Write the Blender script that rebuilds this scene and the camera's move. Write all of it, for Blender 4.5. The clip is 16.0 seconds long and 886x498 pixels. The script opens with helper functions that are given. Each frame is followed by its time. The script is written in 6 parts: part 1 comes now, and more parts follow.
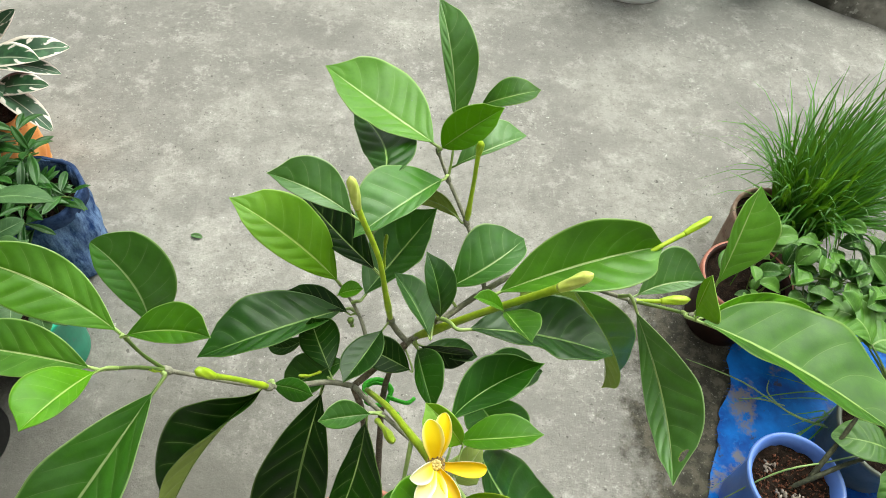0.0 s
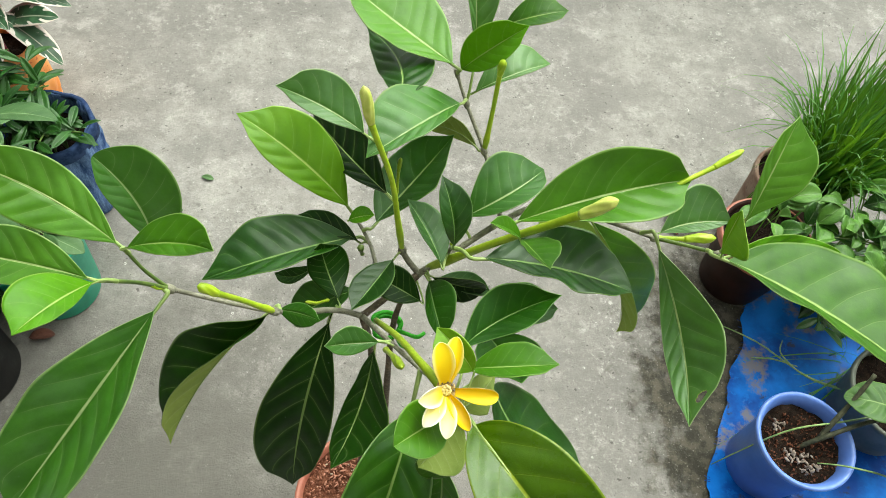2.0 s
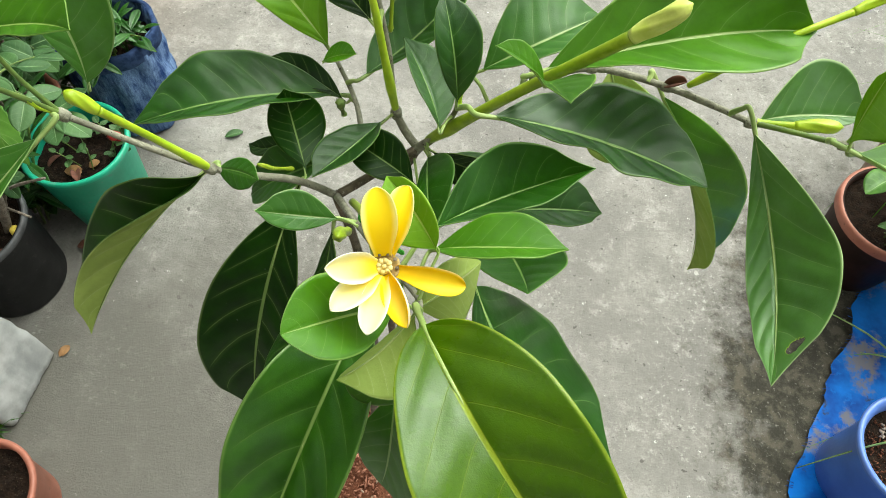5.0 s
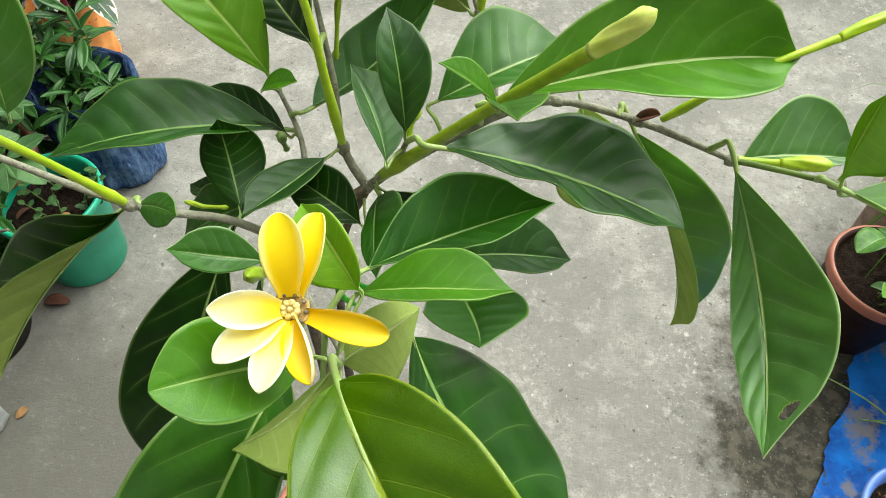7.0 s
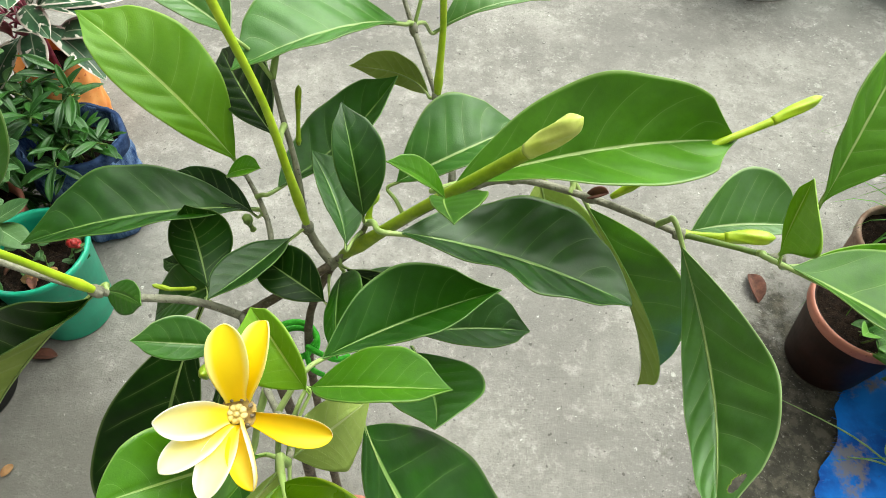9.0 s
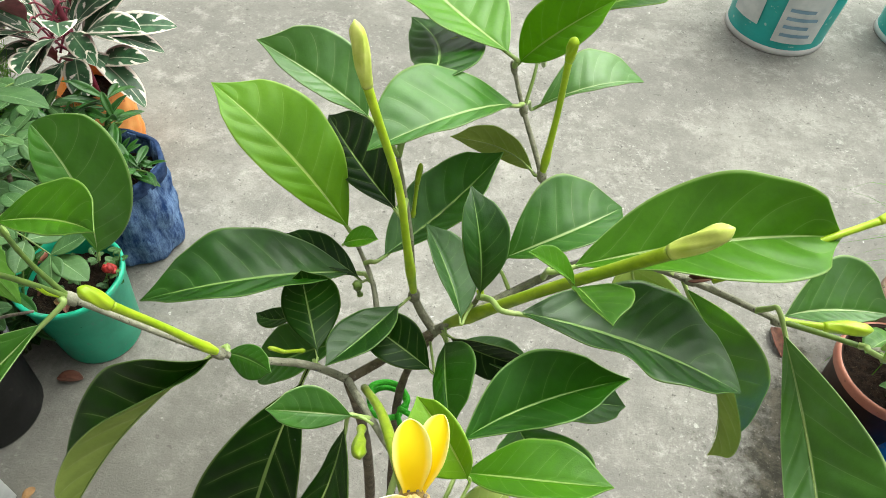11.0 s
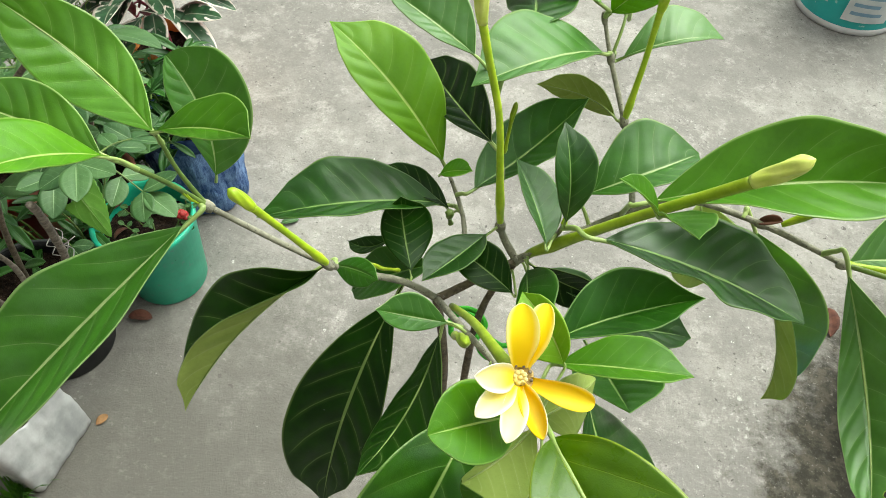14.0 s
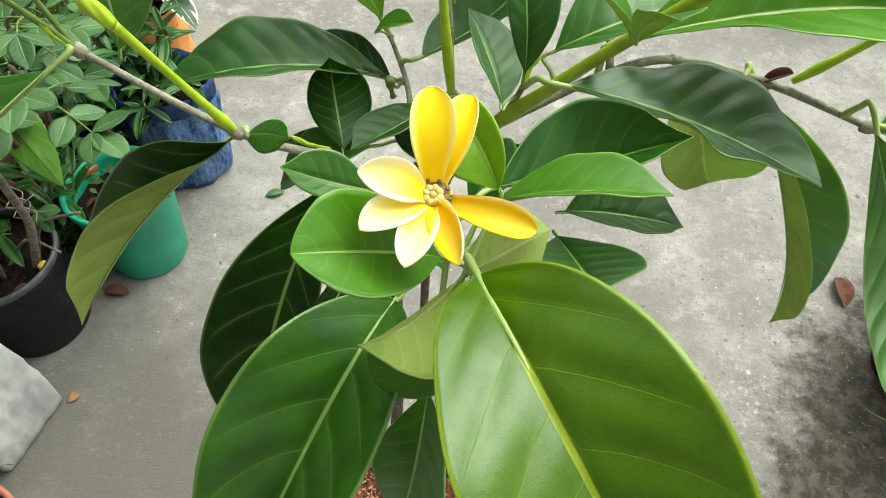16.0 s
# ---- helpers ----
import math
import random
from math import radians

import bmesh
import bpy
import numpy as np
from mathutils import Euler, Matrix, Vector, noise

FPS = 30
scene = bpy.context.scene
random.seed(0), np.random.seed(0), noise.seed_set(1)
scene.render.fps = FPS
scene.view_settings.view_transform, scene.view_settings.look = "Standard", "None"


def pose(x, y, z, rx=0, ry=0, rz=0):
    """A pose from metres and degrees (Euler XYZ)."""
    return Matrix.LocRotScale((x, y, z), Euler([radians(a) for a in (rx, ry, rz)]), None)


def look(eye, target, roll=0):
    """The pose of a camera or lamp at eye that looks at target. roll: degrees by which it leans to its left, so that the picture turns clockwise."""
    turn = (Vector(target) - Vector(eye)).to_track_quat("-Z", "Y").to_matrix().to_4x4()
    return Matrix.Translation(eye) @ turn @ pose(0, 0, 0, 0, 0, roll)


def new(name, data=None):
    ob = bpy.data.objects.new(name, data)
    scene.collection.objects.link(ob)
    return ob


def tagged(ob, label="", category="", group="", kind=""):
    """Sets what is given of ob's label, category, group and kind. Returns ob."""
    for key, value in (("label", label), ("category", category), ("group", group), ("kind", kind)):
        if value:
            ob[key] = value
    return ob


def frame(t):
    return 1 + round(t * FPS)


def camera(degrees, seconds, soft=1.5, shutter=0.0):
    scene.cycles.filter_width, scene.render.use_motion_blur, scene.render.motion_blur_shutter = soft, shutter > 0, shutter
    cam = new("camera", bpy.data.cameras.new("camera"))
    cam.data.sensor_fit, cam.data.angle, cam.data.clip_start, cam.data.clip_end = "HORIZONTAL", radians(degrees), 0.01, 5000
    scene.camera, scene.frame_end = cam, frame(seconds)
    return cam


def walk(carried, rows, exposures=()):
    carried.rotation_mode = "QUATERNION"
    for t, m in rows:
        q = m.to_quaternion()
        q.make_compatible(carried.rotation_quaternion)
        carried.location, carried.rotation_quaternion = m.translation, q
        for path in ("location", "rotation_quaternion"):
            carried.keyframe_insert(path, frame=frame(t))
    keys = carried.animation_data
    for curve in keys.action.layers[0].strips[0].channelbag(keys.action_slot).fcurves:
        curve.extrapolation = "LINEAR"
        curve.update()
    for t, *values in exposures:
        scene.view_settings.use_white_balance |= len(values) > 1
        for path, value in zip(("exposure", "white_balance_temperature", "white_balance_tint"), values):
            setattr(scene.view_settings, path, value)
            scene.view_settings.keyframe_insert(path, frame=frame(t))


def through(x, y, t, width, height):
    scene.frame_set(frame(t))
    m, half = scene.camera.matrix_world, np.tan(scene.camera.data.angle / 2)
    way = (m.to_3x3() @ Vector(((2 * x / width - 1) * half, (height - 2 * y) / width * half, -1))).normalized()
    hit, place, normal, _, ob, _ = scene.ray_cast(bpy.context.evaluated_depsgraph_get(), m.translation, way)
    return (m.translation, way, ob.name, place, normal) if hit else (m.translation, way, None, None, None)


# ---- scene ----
cam = camera(65.4, 16.0, soft=0.75)
EXPOSURE = 0.66
PATH = [
    (0, (-0.07, 0.241, 1.526), (0.014, 1.387, -0.111), 8.2),
    (0.5, (-0.074, 0.239, 1.534), (0.001, 1.408, -0.087), 7.9),
    (1, (-0.074, 0.231, 1.526), (-0.003, 1.37, -0.116), 8.2),
    (1.5, (-0.072, 0.227, 1.506), (-0.007, 1.291, -0.187), 9.2),
    (2, (-0.069, 0.233, 1.492), (-0.007, 1.278, -0.212), 9.3),
    (2.5, (-0.066, 0.23, 1.472), (-0.01, 1.235, -0.257), 9.7),
    (3, (-0.06, 0.238, 1.437), (-0.016, 1.21, -0.311), 10.9),
    (3.5, (-0.056, 0.251, 1.4), (-0.066, 1.188, -0.366), 8.3),
    (3.7, (-0.049, 0.256, 1.391), (-0.079, 1.154, -0.395), 7.4),
    (5.8, (0.014, 0.268, 1.304), (-0.218, 1.263, -0.416), 1.3),
    (6, (0.012, 0.273, 1.298), (-0.195, 1.287, -0.414), 2.7),
    (6.5, (0.02, 0.279, 1.293), (-0.18, 1.339, -0.39), 2.9),
    (7, (0.022, 0.283, 1.292), (-0.179, 1.376, -0.371), 3.1),
    (7.5, (0.024, 0.284, 1.295), (-0.181, 1.385, -0.363), 2.6),
    (8, (0.025, 0.287, 1.296), (-0.175, 1.421, -0.339), 3.5),
    (8.5, (0.031, 0.293, 1.308), (-0.174, 1.442, -0.317), 2.4),
    (8.7, (0.038, 0.296, 1.312), (-0.166, 1.455, -0.305), 2.2),
    (10.8, (-0.004, 0.303, 1.34), (-0.222, 1.541, -0.216), 4.0),
    (11, (-0.027, 0.297, 1.342), (-0.249, 1.533, -0.214), 4.7),
    (11.2, (-0.025, 0.288, 1.341), (-0.32, 1.527, -0.201), 2.6),
    (11.5, (-0.051, 0.288, 1.344), (-0.311, 1.509, -0.219), 4.2),
    (12, (-0.07, 0.286, 1.351), (-0.36, 1.505, -0.208), 3.8),
    (12.5, (-0.073, 0.282, 1.352), (-0.38, 1.476, -0.223), 3.3),
    (13, (-0.069, 0.288, 1.359), (-0.381, 1.469, -0.225), 3.0),
    (13.5, (-0.058, 0.282, 1.35), (-0.34, 1.436, -0.259), 3.6),
    (14, (-0.044, 0.244, 1.355), (-0.361, 1.392, -0.252), 3.4),
    (14.5, (-0.036, 0.214, 1.356), (-0.379, 1.391, -0.224), 3.1),
    (15, (-0.014, 0.203, 1.333), (-0.298, 1.367, -0.268), 3.9),
    (15.3, (-0.006, 0.211, 1.305), (-0.289, 1.324, -0.333), 2.5),
    (15.5, (-0.003, 0.216, 1.288), (-0.303, 1.298, -0.367), 2.4),
    (15.6, (-0.004, 0.219, 1.281), (-0.317, 1.296, -0.375), 2.3),
    (16, (-0.002, 0.247, 1.252), (-0.342, 1.391, -0.352), 2.0),
]
walk(cam, [(t, look(eye, target, roll)) for t, eye, target, roll in PATH], ((0.0, EXPOSURE - 0.12, 6650, 4.5), (1.5, EXPOSURE - 0.12, 6650, 4.5), (3.0, EXPOSURE, 6650, 4.5), (7.0, EXPOSURE - 0.03, 6650, 4.5), (13.0, EXPOSURE + 0.04, 6650, 4.5), (16.0, EXPOSURE + 0.04, 6650, 4.5)))

# ---- world and light ----
world = bpy.data.worlds.new("overcast_sky")
scene.world = world
world.use_nodes = True
wt = world.node_tree
sky = wt.nodes.new("ShaderNodeTexSky")
sky.sky_type, sky.sun_disc = "NISHITA", False
sky.sun_elevation, sky.sun_rotation = radians(59), radians(31)
sky.air_density, sky.dust_density, sky.ozone_density = 1.0, 4.0, 1.0
grey = wt.nodes.new("ShaderNodeHueSaturation")
grey.inputs["Saturation"].default_value = 0.04
wt.links.new(sky.outputs[0], grey.inputs["Color"])
wt.links.new(grey.outputs[0], wt.nodes["Background"].inputs["Color"])
wt.nodes["Background"].inputs["Strength"].default_value = 0.18
sun_data = bpy.data.lights.new("sun", "SUN")
sun_data.energy, sun_data.angle, sun_data.color = 2.1, radians(58), (0.968, 0.978, 0.84)
sun = new("sun", sun_data)
sun.matrix_world = look((1.5, 2.5, 4.8), (0, 0, 0))


# ---- materials ----
class Nodes:
    """A small builder for one material's node tree."""

    def __init__(self, name):
        self.m = bpy.data.materials.new(name)
        self.m.use_nodes = True
        self.t = self.m.node_tree
        self.b = self.t.nodes["Principled BSDF"]

    def add(self, kind, **kw):
        n = self.t.nodes.new(kind)
        for k, v in kw.items():
            n.inputs[k.replace("_", " ")].default_value = v
        return n

    def link(self, a, b):
        self.t.links.new(a, b)

    def math(self, op, a, b=0.0, c=None):
        n = self.t.nodes.new("ShaderNodeMath")
        n.operation = op
        for i, v in enumerate((a, b) if c is None else (a, b, c)):
            if isinstance(v, (int, float)):
                n.inputs[i].default_value = v
            else:
                self.link(v, n.inputs[i])
        return n.outputs[0]

    def noise(self, scale, detail=4.0, rough=0.6, coord=None):
        n = self.t.nodes.new("ShaderNodeTexNoise")
        n.inputs["Scale"].default_value, n.inputs["Detail"].default_value, n.inputs["Roughness"].default_value = scale, detail, rough
        self.link(coord if coord is not None else self.place(), n.inputs["Vector"])
        return n.outputs["Fac"]

    def place(self):
        n = self.t.nodes.new("ShaderNodeNewGeometry")
        return n.outputs["Position"]

    def step(self, v, lo, hi, a=0.0, b=1.0):
        n = self.t.nodes.new("ShaderNodeMapRange")
        n.interpolation_type = "SMOOTHSTEP"
        self.link(v, n.inputs["Value"])
        for k, x in zip(("From Min", "From Max", "To Min", "To Max"), (lo, hi, a, b)):
            n.inputs[k].default_value = x
        return n.outputs["Result"]

    def mix(self, fac, a, b):
        n = self.t.nodes.new("ShaderNodeMix")
        n.data_type = "RGBA"
        for sock, v in ((n.inputs["Factor"], fac), (n.inputs["A"], a), (n.inputs["B"], b)):
            if isinstance(v, (int, float)):
                sock.default_value = v
            elif isinstance(v, tuple):
                sock.default_value = (*v, 1)
            else:
                self.link(v, sock)
        return n.outputs["Result"]

    def bump(self, height, strength=0.3, distance=0.002):
        n = self.add("ShaderNodeBump", Strength=strength, Distance=distance)
        self.link(height, n.inputs["Height"])
        self.link(n.outputs[0], self.b.inputs["Normal"])
        return n.outputs[0]

    def chance(self):
        return self.t.nodes.new("ShaderNodeObjectInfo").outputs["Random"]

    def done(self, colour=None, rough=0.6, metal=0.0, spec=0.5):
        if colour is not None:
            if isinstance(colour, tuple):
                self.b.inputs["Base Color"].default_value = (*colour, 1)
            else:
                self.link(colour, self.b.inputs["Base Color"])
        if isinstance(rough, (int, float)):
            self.b.inputs["Roughness"].default_value = rough
        else:
            self.link(rough, self.b.inputs["Roughness"])
        self.b.inputs["Metallic"].default_value = metal
        self.b.inputs["Specular IOR Level"].default_value = spec
        return self.m


def leaf_material(name, low, high, vein, shine=0.34, through=0.25, glow=(0.24, 0.50, 0.015), rim=0.46, midrib=0.88, lateral=0.3, spec=0.5, ior=1.5, sheen_film=0.0):
    """A leaf's skin: pale midrib, side veins and margin by the leaf's own length and width."""
    n = Nodes(name)
    uv = n.t.nodes.new("ShaderNodeUVMap").outputs[0]
    sep = n.t.nodes.new("ShaderNodeSeparateXYZ")
    n.link(uv, sep.inputs[0])
    u, v = sep.outputs[0], sep.outputs[1]
    d = n.math("MULTIPLY", n.math("ABSOLUTE", n.math("SUBTRACT", v, 0.5)), 2.0)
    mark = n.t.nodes.new("ShaderNodeUVMap")
    mark.uv_map = "vein"
    lines = n.t.nodes.new("ShaderNodeSeparateXYZ")
    n.link(mark.outputs[0], lines.inputs[0])
    wob = n.math("MULTIPLY", n.math("SUBTRACT", n.noise(70.0, 2.0), 0.5), 0.06)
    fr = n.math("ABSOLUTE", n.math("SUBTRACT", n.math("FRACT", n.math("ADD", lines.outputs[0], wob)), 0.5))
    out = n.step(d, 0.72, 0.96, 1.0, 0.0)
    side = n.math("MULTIPLY", n.step(fr, 0.004, 0.019, 1.0, 0.0), out)
    halo = n.math("MULTIPLY", n.step(fr, 0.0, 0.17, 1.0, 0.0), out)
    rib = n.step(n.math("DIVIDE", d, n.math("ADD", n.math("MULTIPLY", n.math("SUBTRACT", 1.0, u), 0.055), 0.016)), 0.55, 1.0, 1.0, 0.0)
    edge = n.step(d, 0.955, 0.985)
    big, fine = n.noise(38.0, 3.0), n.noise(420.0, 4.0)
    tone = n.math("ADD", n.math("MULTIPLY", big, 0.75), n.math("MULTIPLY", n.chance(), 0.35))
    c = n.mix(n.step(tone, 0.25, 0.85), low, high)
    c = n.mix(n.math("MULTIPLY", n.step(fine, 0.45, 0.7), 0.16), c, tuple(x * 0.55 for x in low))
    c = n.mix(n.math("MULTIPLY", n.step(n.noise(190.0, 2.0), 0.72, 0.78), 0.35), c, tuple(0.5 * x + 0.12 for x in high))
    # uneven waxy, dusty coat with sky sheen put into the colour, thicker towards the middle of each half
    wax_sheen = n.math("MULTIPLY", n.step(n.noise(24.0, 5.0, 0.65), 0.42, 0.66), n.step(d, 0.05, 0.35))
    c = n.mix(n.math("MULTIPLY", wax_sheen, sheen_film), c, (0.180, 0.320, 0.165))
    c = n.mix(n.math("MULTIPLY", halo, lateral * 0.45), c, tuple(0.6 * p + 0.4 * q for p, q in zip(high, vein)))
    c = n.mix(n.math("MULTIPLY", side, lateral * 0.9), c, vein)
    c = n.mix(n.math("MULTIPLY", rib, midrib), c, vein)
    c = n.mix(n.math("MULTIPLY", edge, rim), c, vein)
    net = n.t.nodes.new("ShaderNodeTexVoronoi")
    net.feature = "DISTANCE_TO_EDGE"
    net.inputs["Scale"].default_value = 900.0
    n.link(n.place(), net.inputs["Vector"])
    fine = n.math("ADD", fine, n.math("MULTIPLY", n.step(net.outputs["Distance"], 0.0, 0.22), 0.25))
    h = n.math("SUBTRACT", n.math("ADD", n.math("MULTIPLY", fine, 0.25), n.math("MULTIPLY", n.noise(160.0, 3.0), 0.5)), n.math("ADD", n.math("MULTIPLY", side, 0.35), n.math("MULTIPLY", rib, 0.9)))
    nrm = n.bump(h, 0.35, 0.0007)
    rough = n.math("ADD", n.math("MULTIPLY", n.noise(85.0, 3.0), 0.22), shine - 0.1)
    m = n.done(c, rough, spec=spec)
    n.b.inputs["IOR"].default_value = ior
    n.b.inputs["Specular Tint"].default_value = (0.93, 1.0, 0.95, 1)
    tr = n.add("ShaderNodeBsdfTranslucent")
    n.link(n.mix(n.math("MULTIPLY", rib, 0.5), n.mix(0.35, glow, c), vein), tr.inputs["Color"])
    n.link(nrm, tr.inputs["Normal"])
    ms = n.add("ShaderNodeMixShader", Fac=through)
    n.link(n.b.outputs[0], ms.inputs[1])
    n.link(tr.outputs[0], ms.inputs[2])
    n.link(ms.outputs[0], n.t.nodes["Material Output"].inputs["Surface"])
    return m


def plain(name, a, b, scale=30.0, rough=0.5, bump=0.15, speck=None, spec=0.5, metal=0.0, bump_scale=None, dist=0.002):
    """A surface of two tones in blotches, with grain and sparse specks."""
    n = Nodes(name)
    c = n.mix(n.step(n.noise(scale, 5.0), 0.32, 0.68), a, b)
    c = n.mix(n.math("MULTIPLY", n.step(n.noise(scale * 0.18, 3.0), 0.45, 0.7), 0.4), c, tuple(0.6 * x for x in a))
    if speck:
        c = n.mix(n.step(n.noise(scale * 4.2, 2.0), 0.64, 0.7), c, speck)
    n.bump(n.noise(bump_scale or scale * 3, 6.0), bump, dist)
    return n.done(c, n.math("ADD", n.math("MULTIPLY", n.noise(scale * 0.8), 0.25), rough - 0.12), metal, spec)


# blackish copy for inner, lower leaves: age and shade put into the colour
dark = leaf_material("leaf_shaded_blackish_green", (0.0019, 0.0129, 0.0006), (0.0101, 0.0499, 0.0018), (0.16, 0.25, 0.07), shine=0.40, through=0.06, spec=0.14, lateral=0.49)
sheen = leaf_material("leaf_waxy_dark_green", (0.0123, 0.0642, 0.0017), (0.0481, 0.1844, 0.0058), (0.22, 0.36, 0.08), shine=0.35, through=0.18, spec=0.5, ior=1.55, lateral=0.32, sheen_film=0.08)
deep = leaf_material("leaf_deep_green", (0.0047, 0.0356, 0.0008), (0.0218, 0.1121, 0.0036), (0.22, 0.38, 0.10), shine=0.36, through=0.18, spec=0.36, ior=1.55, lateral=0.22, sheen_film=0.07)
green = leaf_material("leaf_green", (0.0225, 0.0966, 0.0005), (0.0727, 0.2396, 0.0019), (0.36, 0.54, 0.14), shine=0.38, through=0.34, spec=0.42, ior=1.55, lateral=0.23, sheen_film=0.05)
# waxy, bloom and pale carry sky sheen in their lighter base colours
waxy = leaf_material("leaf_waxy_sheen_green", (0.0228, 0.1030, 0.0059), (0.0657, 0.2273, 0.0203), (0.40, 0.54, 0.22), shine=0.38, through=0.26, spec=0.38, ior=1.62, lateral=0.26, sheen_film=0.18)
bloom = leaf_material("leaf_pale_sheen_green", (0.0441, 0.1445, 0.0165), (0.1024, 0.2753, 0.0431), (0.44, 0.58, 0.26), shine=0.38, through=0.26, spec=0.5, ior=1.62, lateral=0.28, sheen_film=0.24)
olive = leaf_material("leaf_olive_green", (0.0288, 0.0864, 0.0003), (0.0688, 0.1560, 0.0006), (0.40, 0.50, 0.04), shine=0.27, through=0.3, glow=(0.22, 0.44, 0.003), spec=0.45, ior=1.55, lateral=0.19, midrib=0.7)
pale = leaf_material("leaf_pale_fresh_green", (0.0511, 0.1760, 0.0053), (0.1214, 0.3367, 0.0200), (0.50, 0.66, 0.24), shine=0.36, spec=0.5, ior=1.55, through=0.36, lateral=0.22, sheen_film=0.08)
fresh = leaf_material("leaf_fresh_green", (0.0431, 0.1829, 0.0008), (0.1264, 0.3877, 0.0024), (0.48, 0.64, 0.18), shine=0.42, spec=0.34, ior=1.55, through=0.4, lateral=0.22)
lime = leaf_material("leaf_lime_green", (0.130, 0.335, 0.006), (0.225, 0.470, 0.014), (0.54, 0.70, 0.18), shine=0.42, spec=0.42, ior=1.55, through=0.42, lateral=0.22)
beneath = leaf_material("leaf_underside", (0.27, 0.378, 0.075), (0.432, 0.5535, 0.1425), (0.60, 0.67, 0.30), shine=0.62, through=0.34, glow=(0.50, 0.64, 0.09), lateral=0.5, spec=0.25)


def concrete():
    n = Nodes("worn_concrete")
    base = n.mix(n.step(n.noise(2.1, 8.0, 0.72), 0.34, 0.66), (0.188, 0.182, 0.169), (0.345, 0.336, 0.313))
    base = n.mix(n.math("MULTIPLY", n.step(n.noise(1.3, 7.0, 0.7), 0.44, 0.58), 0.58), base, (0.150, 0.146, 0.136))
    base = n.mix(n.math("MULTIPLY", n.step(n.noise(7.5, 8.0, 0.75), 0.45, 0.60), 0.46), base, (0.185, 0.181, 0.168))
    base = n.mix(n.math("MULTIPLY", n.step(n.noise(11.0, 8.0, 0.78), 0.52, 0.64), 0.52), base, (0.445, 0.430, 0.404))
    base = n.mix(n.math("MULTIPLY", n.step(n.noise(26.0, 7.0, 0.75), 0.50, 0.60), 0.36), base, (0.160, 0.155, 0.142))
    base = n.mix(n.math("MULTIPLY", n.step(n.noise(150.0, 7.0, 0.85), 0.50, 0.61), 0.42), base, (0.120, 0.116, 0.104))
    base = n.mix(n.math("MULTIPLY", n.step(n.noise(110.0, 7.0, 0.85), 0.56, 0.65), 0.42), base, (0.51, 0.500, 0.465))
    # rough, flaked patches where the trowelled skin has worn off
    worn = n.step(n.noise(3.4, 8.0, 0.75), 0.46, 0.60)
    flake = n.noise(48.0, 8.0, 0.8)
    base = n.mix(n.math("MULTIPLY", n.math("MULTIPLY", n.step(flake, 0.54, 0.60), worn), 0.45), base, (0.480, 0.474, 0.436))
    base = n.mix(n.math("MULTIPLY", n.math("MULTIPLY", n.step(flake, 0.44, 0.38), worn), 0.48), base, (0.103, 0.100, 0.090))
    base = n.mix(n.math("MULTIPLY", n.step(n.noise(44.0, 4.0, 0.65), 0.63, 0.66), 0.45), base, (0.088, 0.086, 0.078))
    # small dark pits and pale chips
    base = n.mix(n.math("MULTIPLY", n.step(n.noise(62.0, 3.0, 0.6), 0.66, 0.69), 0.75), base, (0.059, 0.057, 0.050))
    base = n.mix(n.math("MULTIPLY", n.step(n.noise(58.0, 4.0, 0.7), 0.675, 0.70), 0.85), base, (0.647, 0.643, 0.607))
    # clusters of fine white grit laid bare
    bare = n.step(n.noise(3.1, 7.0, 0.7), 0.52, 0.62)
    base = n.mix(n.math("MULTIPLY", n.math("MULTIPLY", n.step(n.noise(96.0, 3.0, 0.6), 0.60, 0.645), bare), 0.38), base, (0.560, 0.555, 0.520))
    base = n.mix(n.math("MULTIPLY", n.math("MULTIPLY", n.step(n.noise(105.0, 3.0, 0.6), 0.61, 0.65), bare), 0.60), base, (0.090, 0.087, 0.078))
    sep = n.t.nodes.new("ShaderNodeSeparateXYZ")
    n.link(n.place(), sep.inputs[0])
    # brownish stains and soft shade left of the big pot, both put into the colour
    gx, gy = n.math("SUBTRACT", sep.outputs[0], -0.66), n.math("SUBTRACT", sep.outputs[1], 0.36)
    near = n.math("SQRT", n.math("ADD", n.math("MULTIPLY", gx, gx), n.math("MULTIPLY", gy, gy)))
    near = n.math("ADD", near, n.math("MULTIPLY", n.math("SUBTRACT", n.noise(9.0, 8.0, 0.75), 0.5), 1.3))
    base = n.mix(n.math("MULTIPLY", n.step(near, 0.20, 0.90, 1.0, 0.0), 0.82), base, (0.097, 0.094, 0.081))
    # damp, algae-dark patch on the concrete beside the tarpaulin
    dx = n.math("MULTIPLY", n.math("SUBTRACT", sep.outputs[0], 0.65), 1.0)
    dy = n.math("MULTIPLY", n.math("SUBTRACT", sep.outputs[1], 0.86), 0.42)
    far = n.math("SQRT", n.math("ADD", n.math("MULTIPLY", dx, dx), n.math("MULTIPLY", dy, dy)))
    far = n.math("ADD", far, n.math("MULTIPLY", n.math("SUBTRACT", n.noise(13.0, 8.0, 0.72), 0.5), 0.46))
    algae = n.mix(n.step(n.noise(30.0, 5.0, 0.7), 0.42, 0.62), (0.018, 0.017, 0.008), (0.081, 0.073, 0.051))
    algae = n.mix(n.math("MULTIPLY", n.step(n.noise(125.0, 4.0, 0.7), 0.60, 0.66), 0.6), algae, (0.297, 0.282, 0.253))
    base = n.mix(n.math("MULTIPLY", n.step(far, 0.12, 0.235, 1.0, 0.0), 0.93), base, algae)
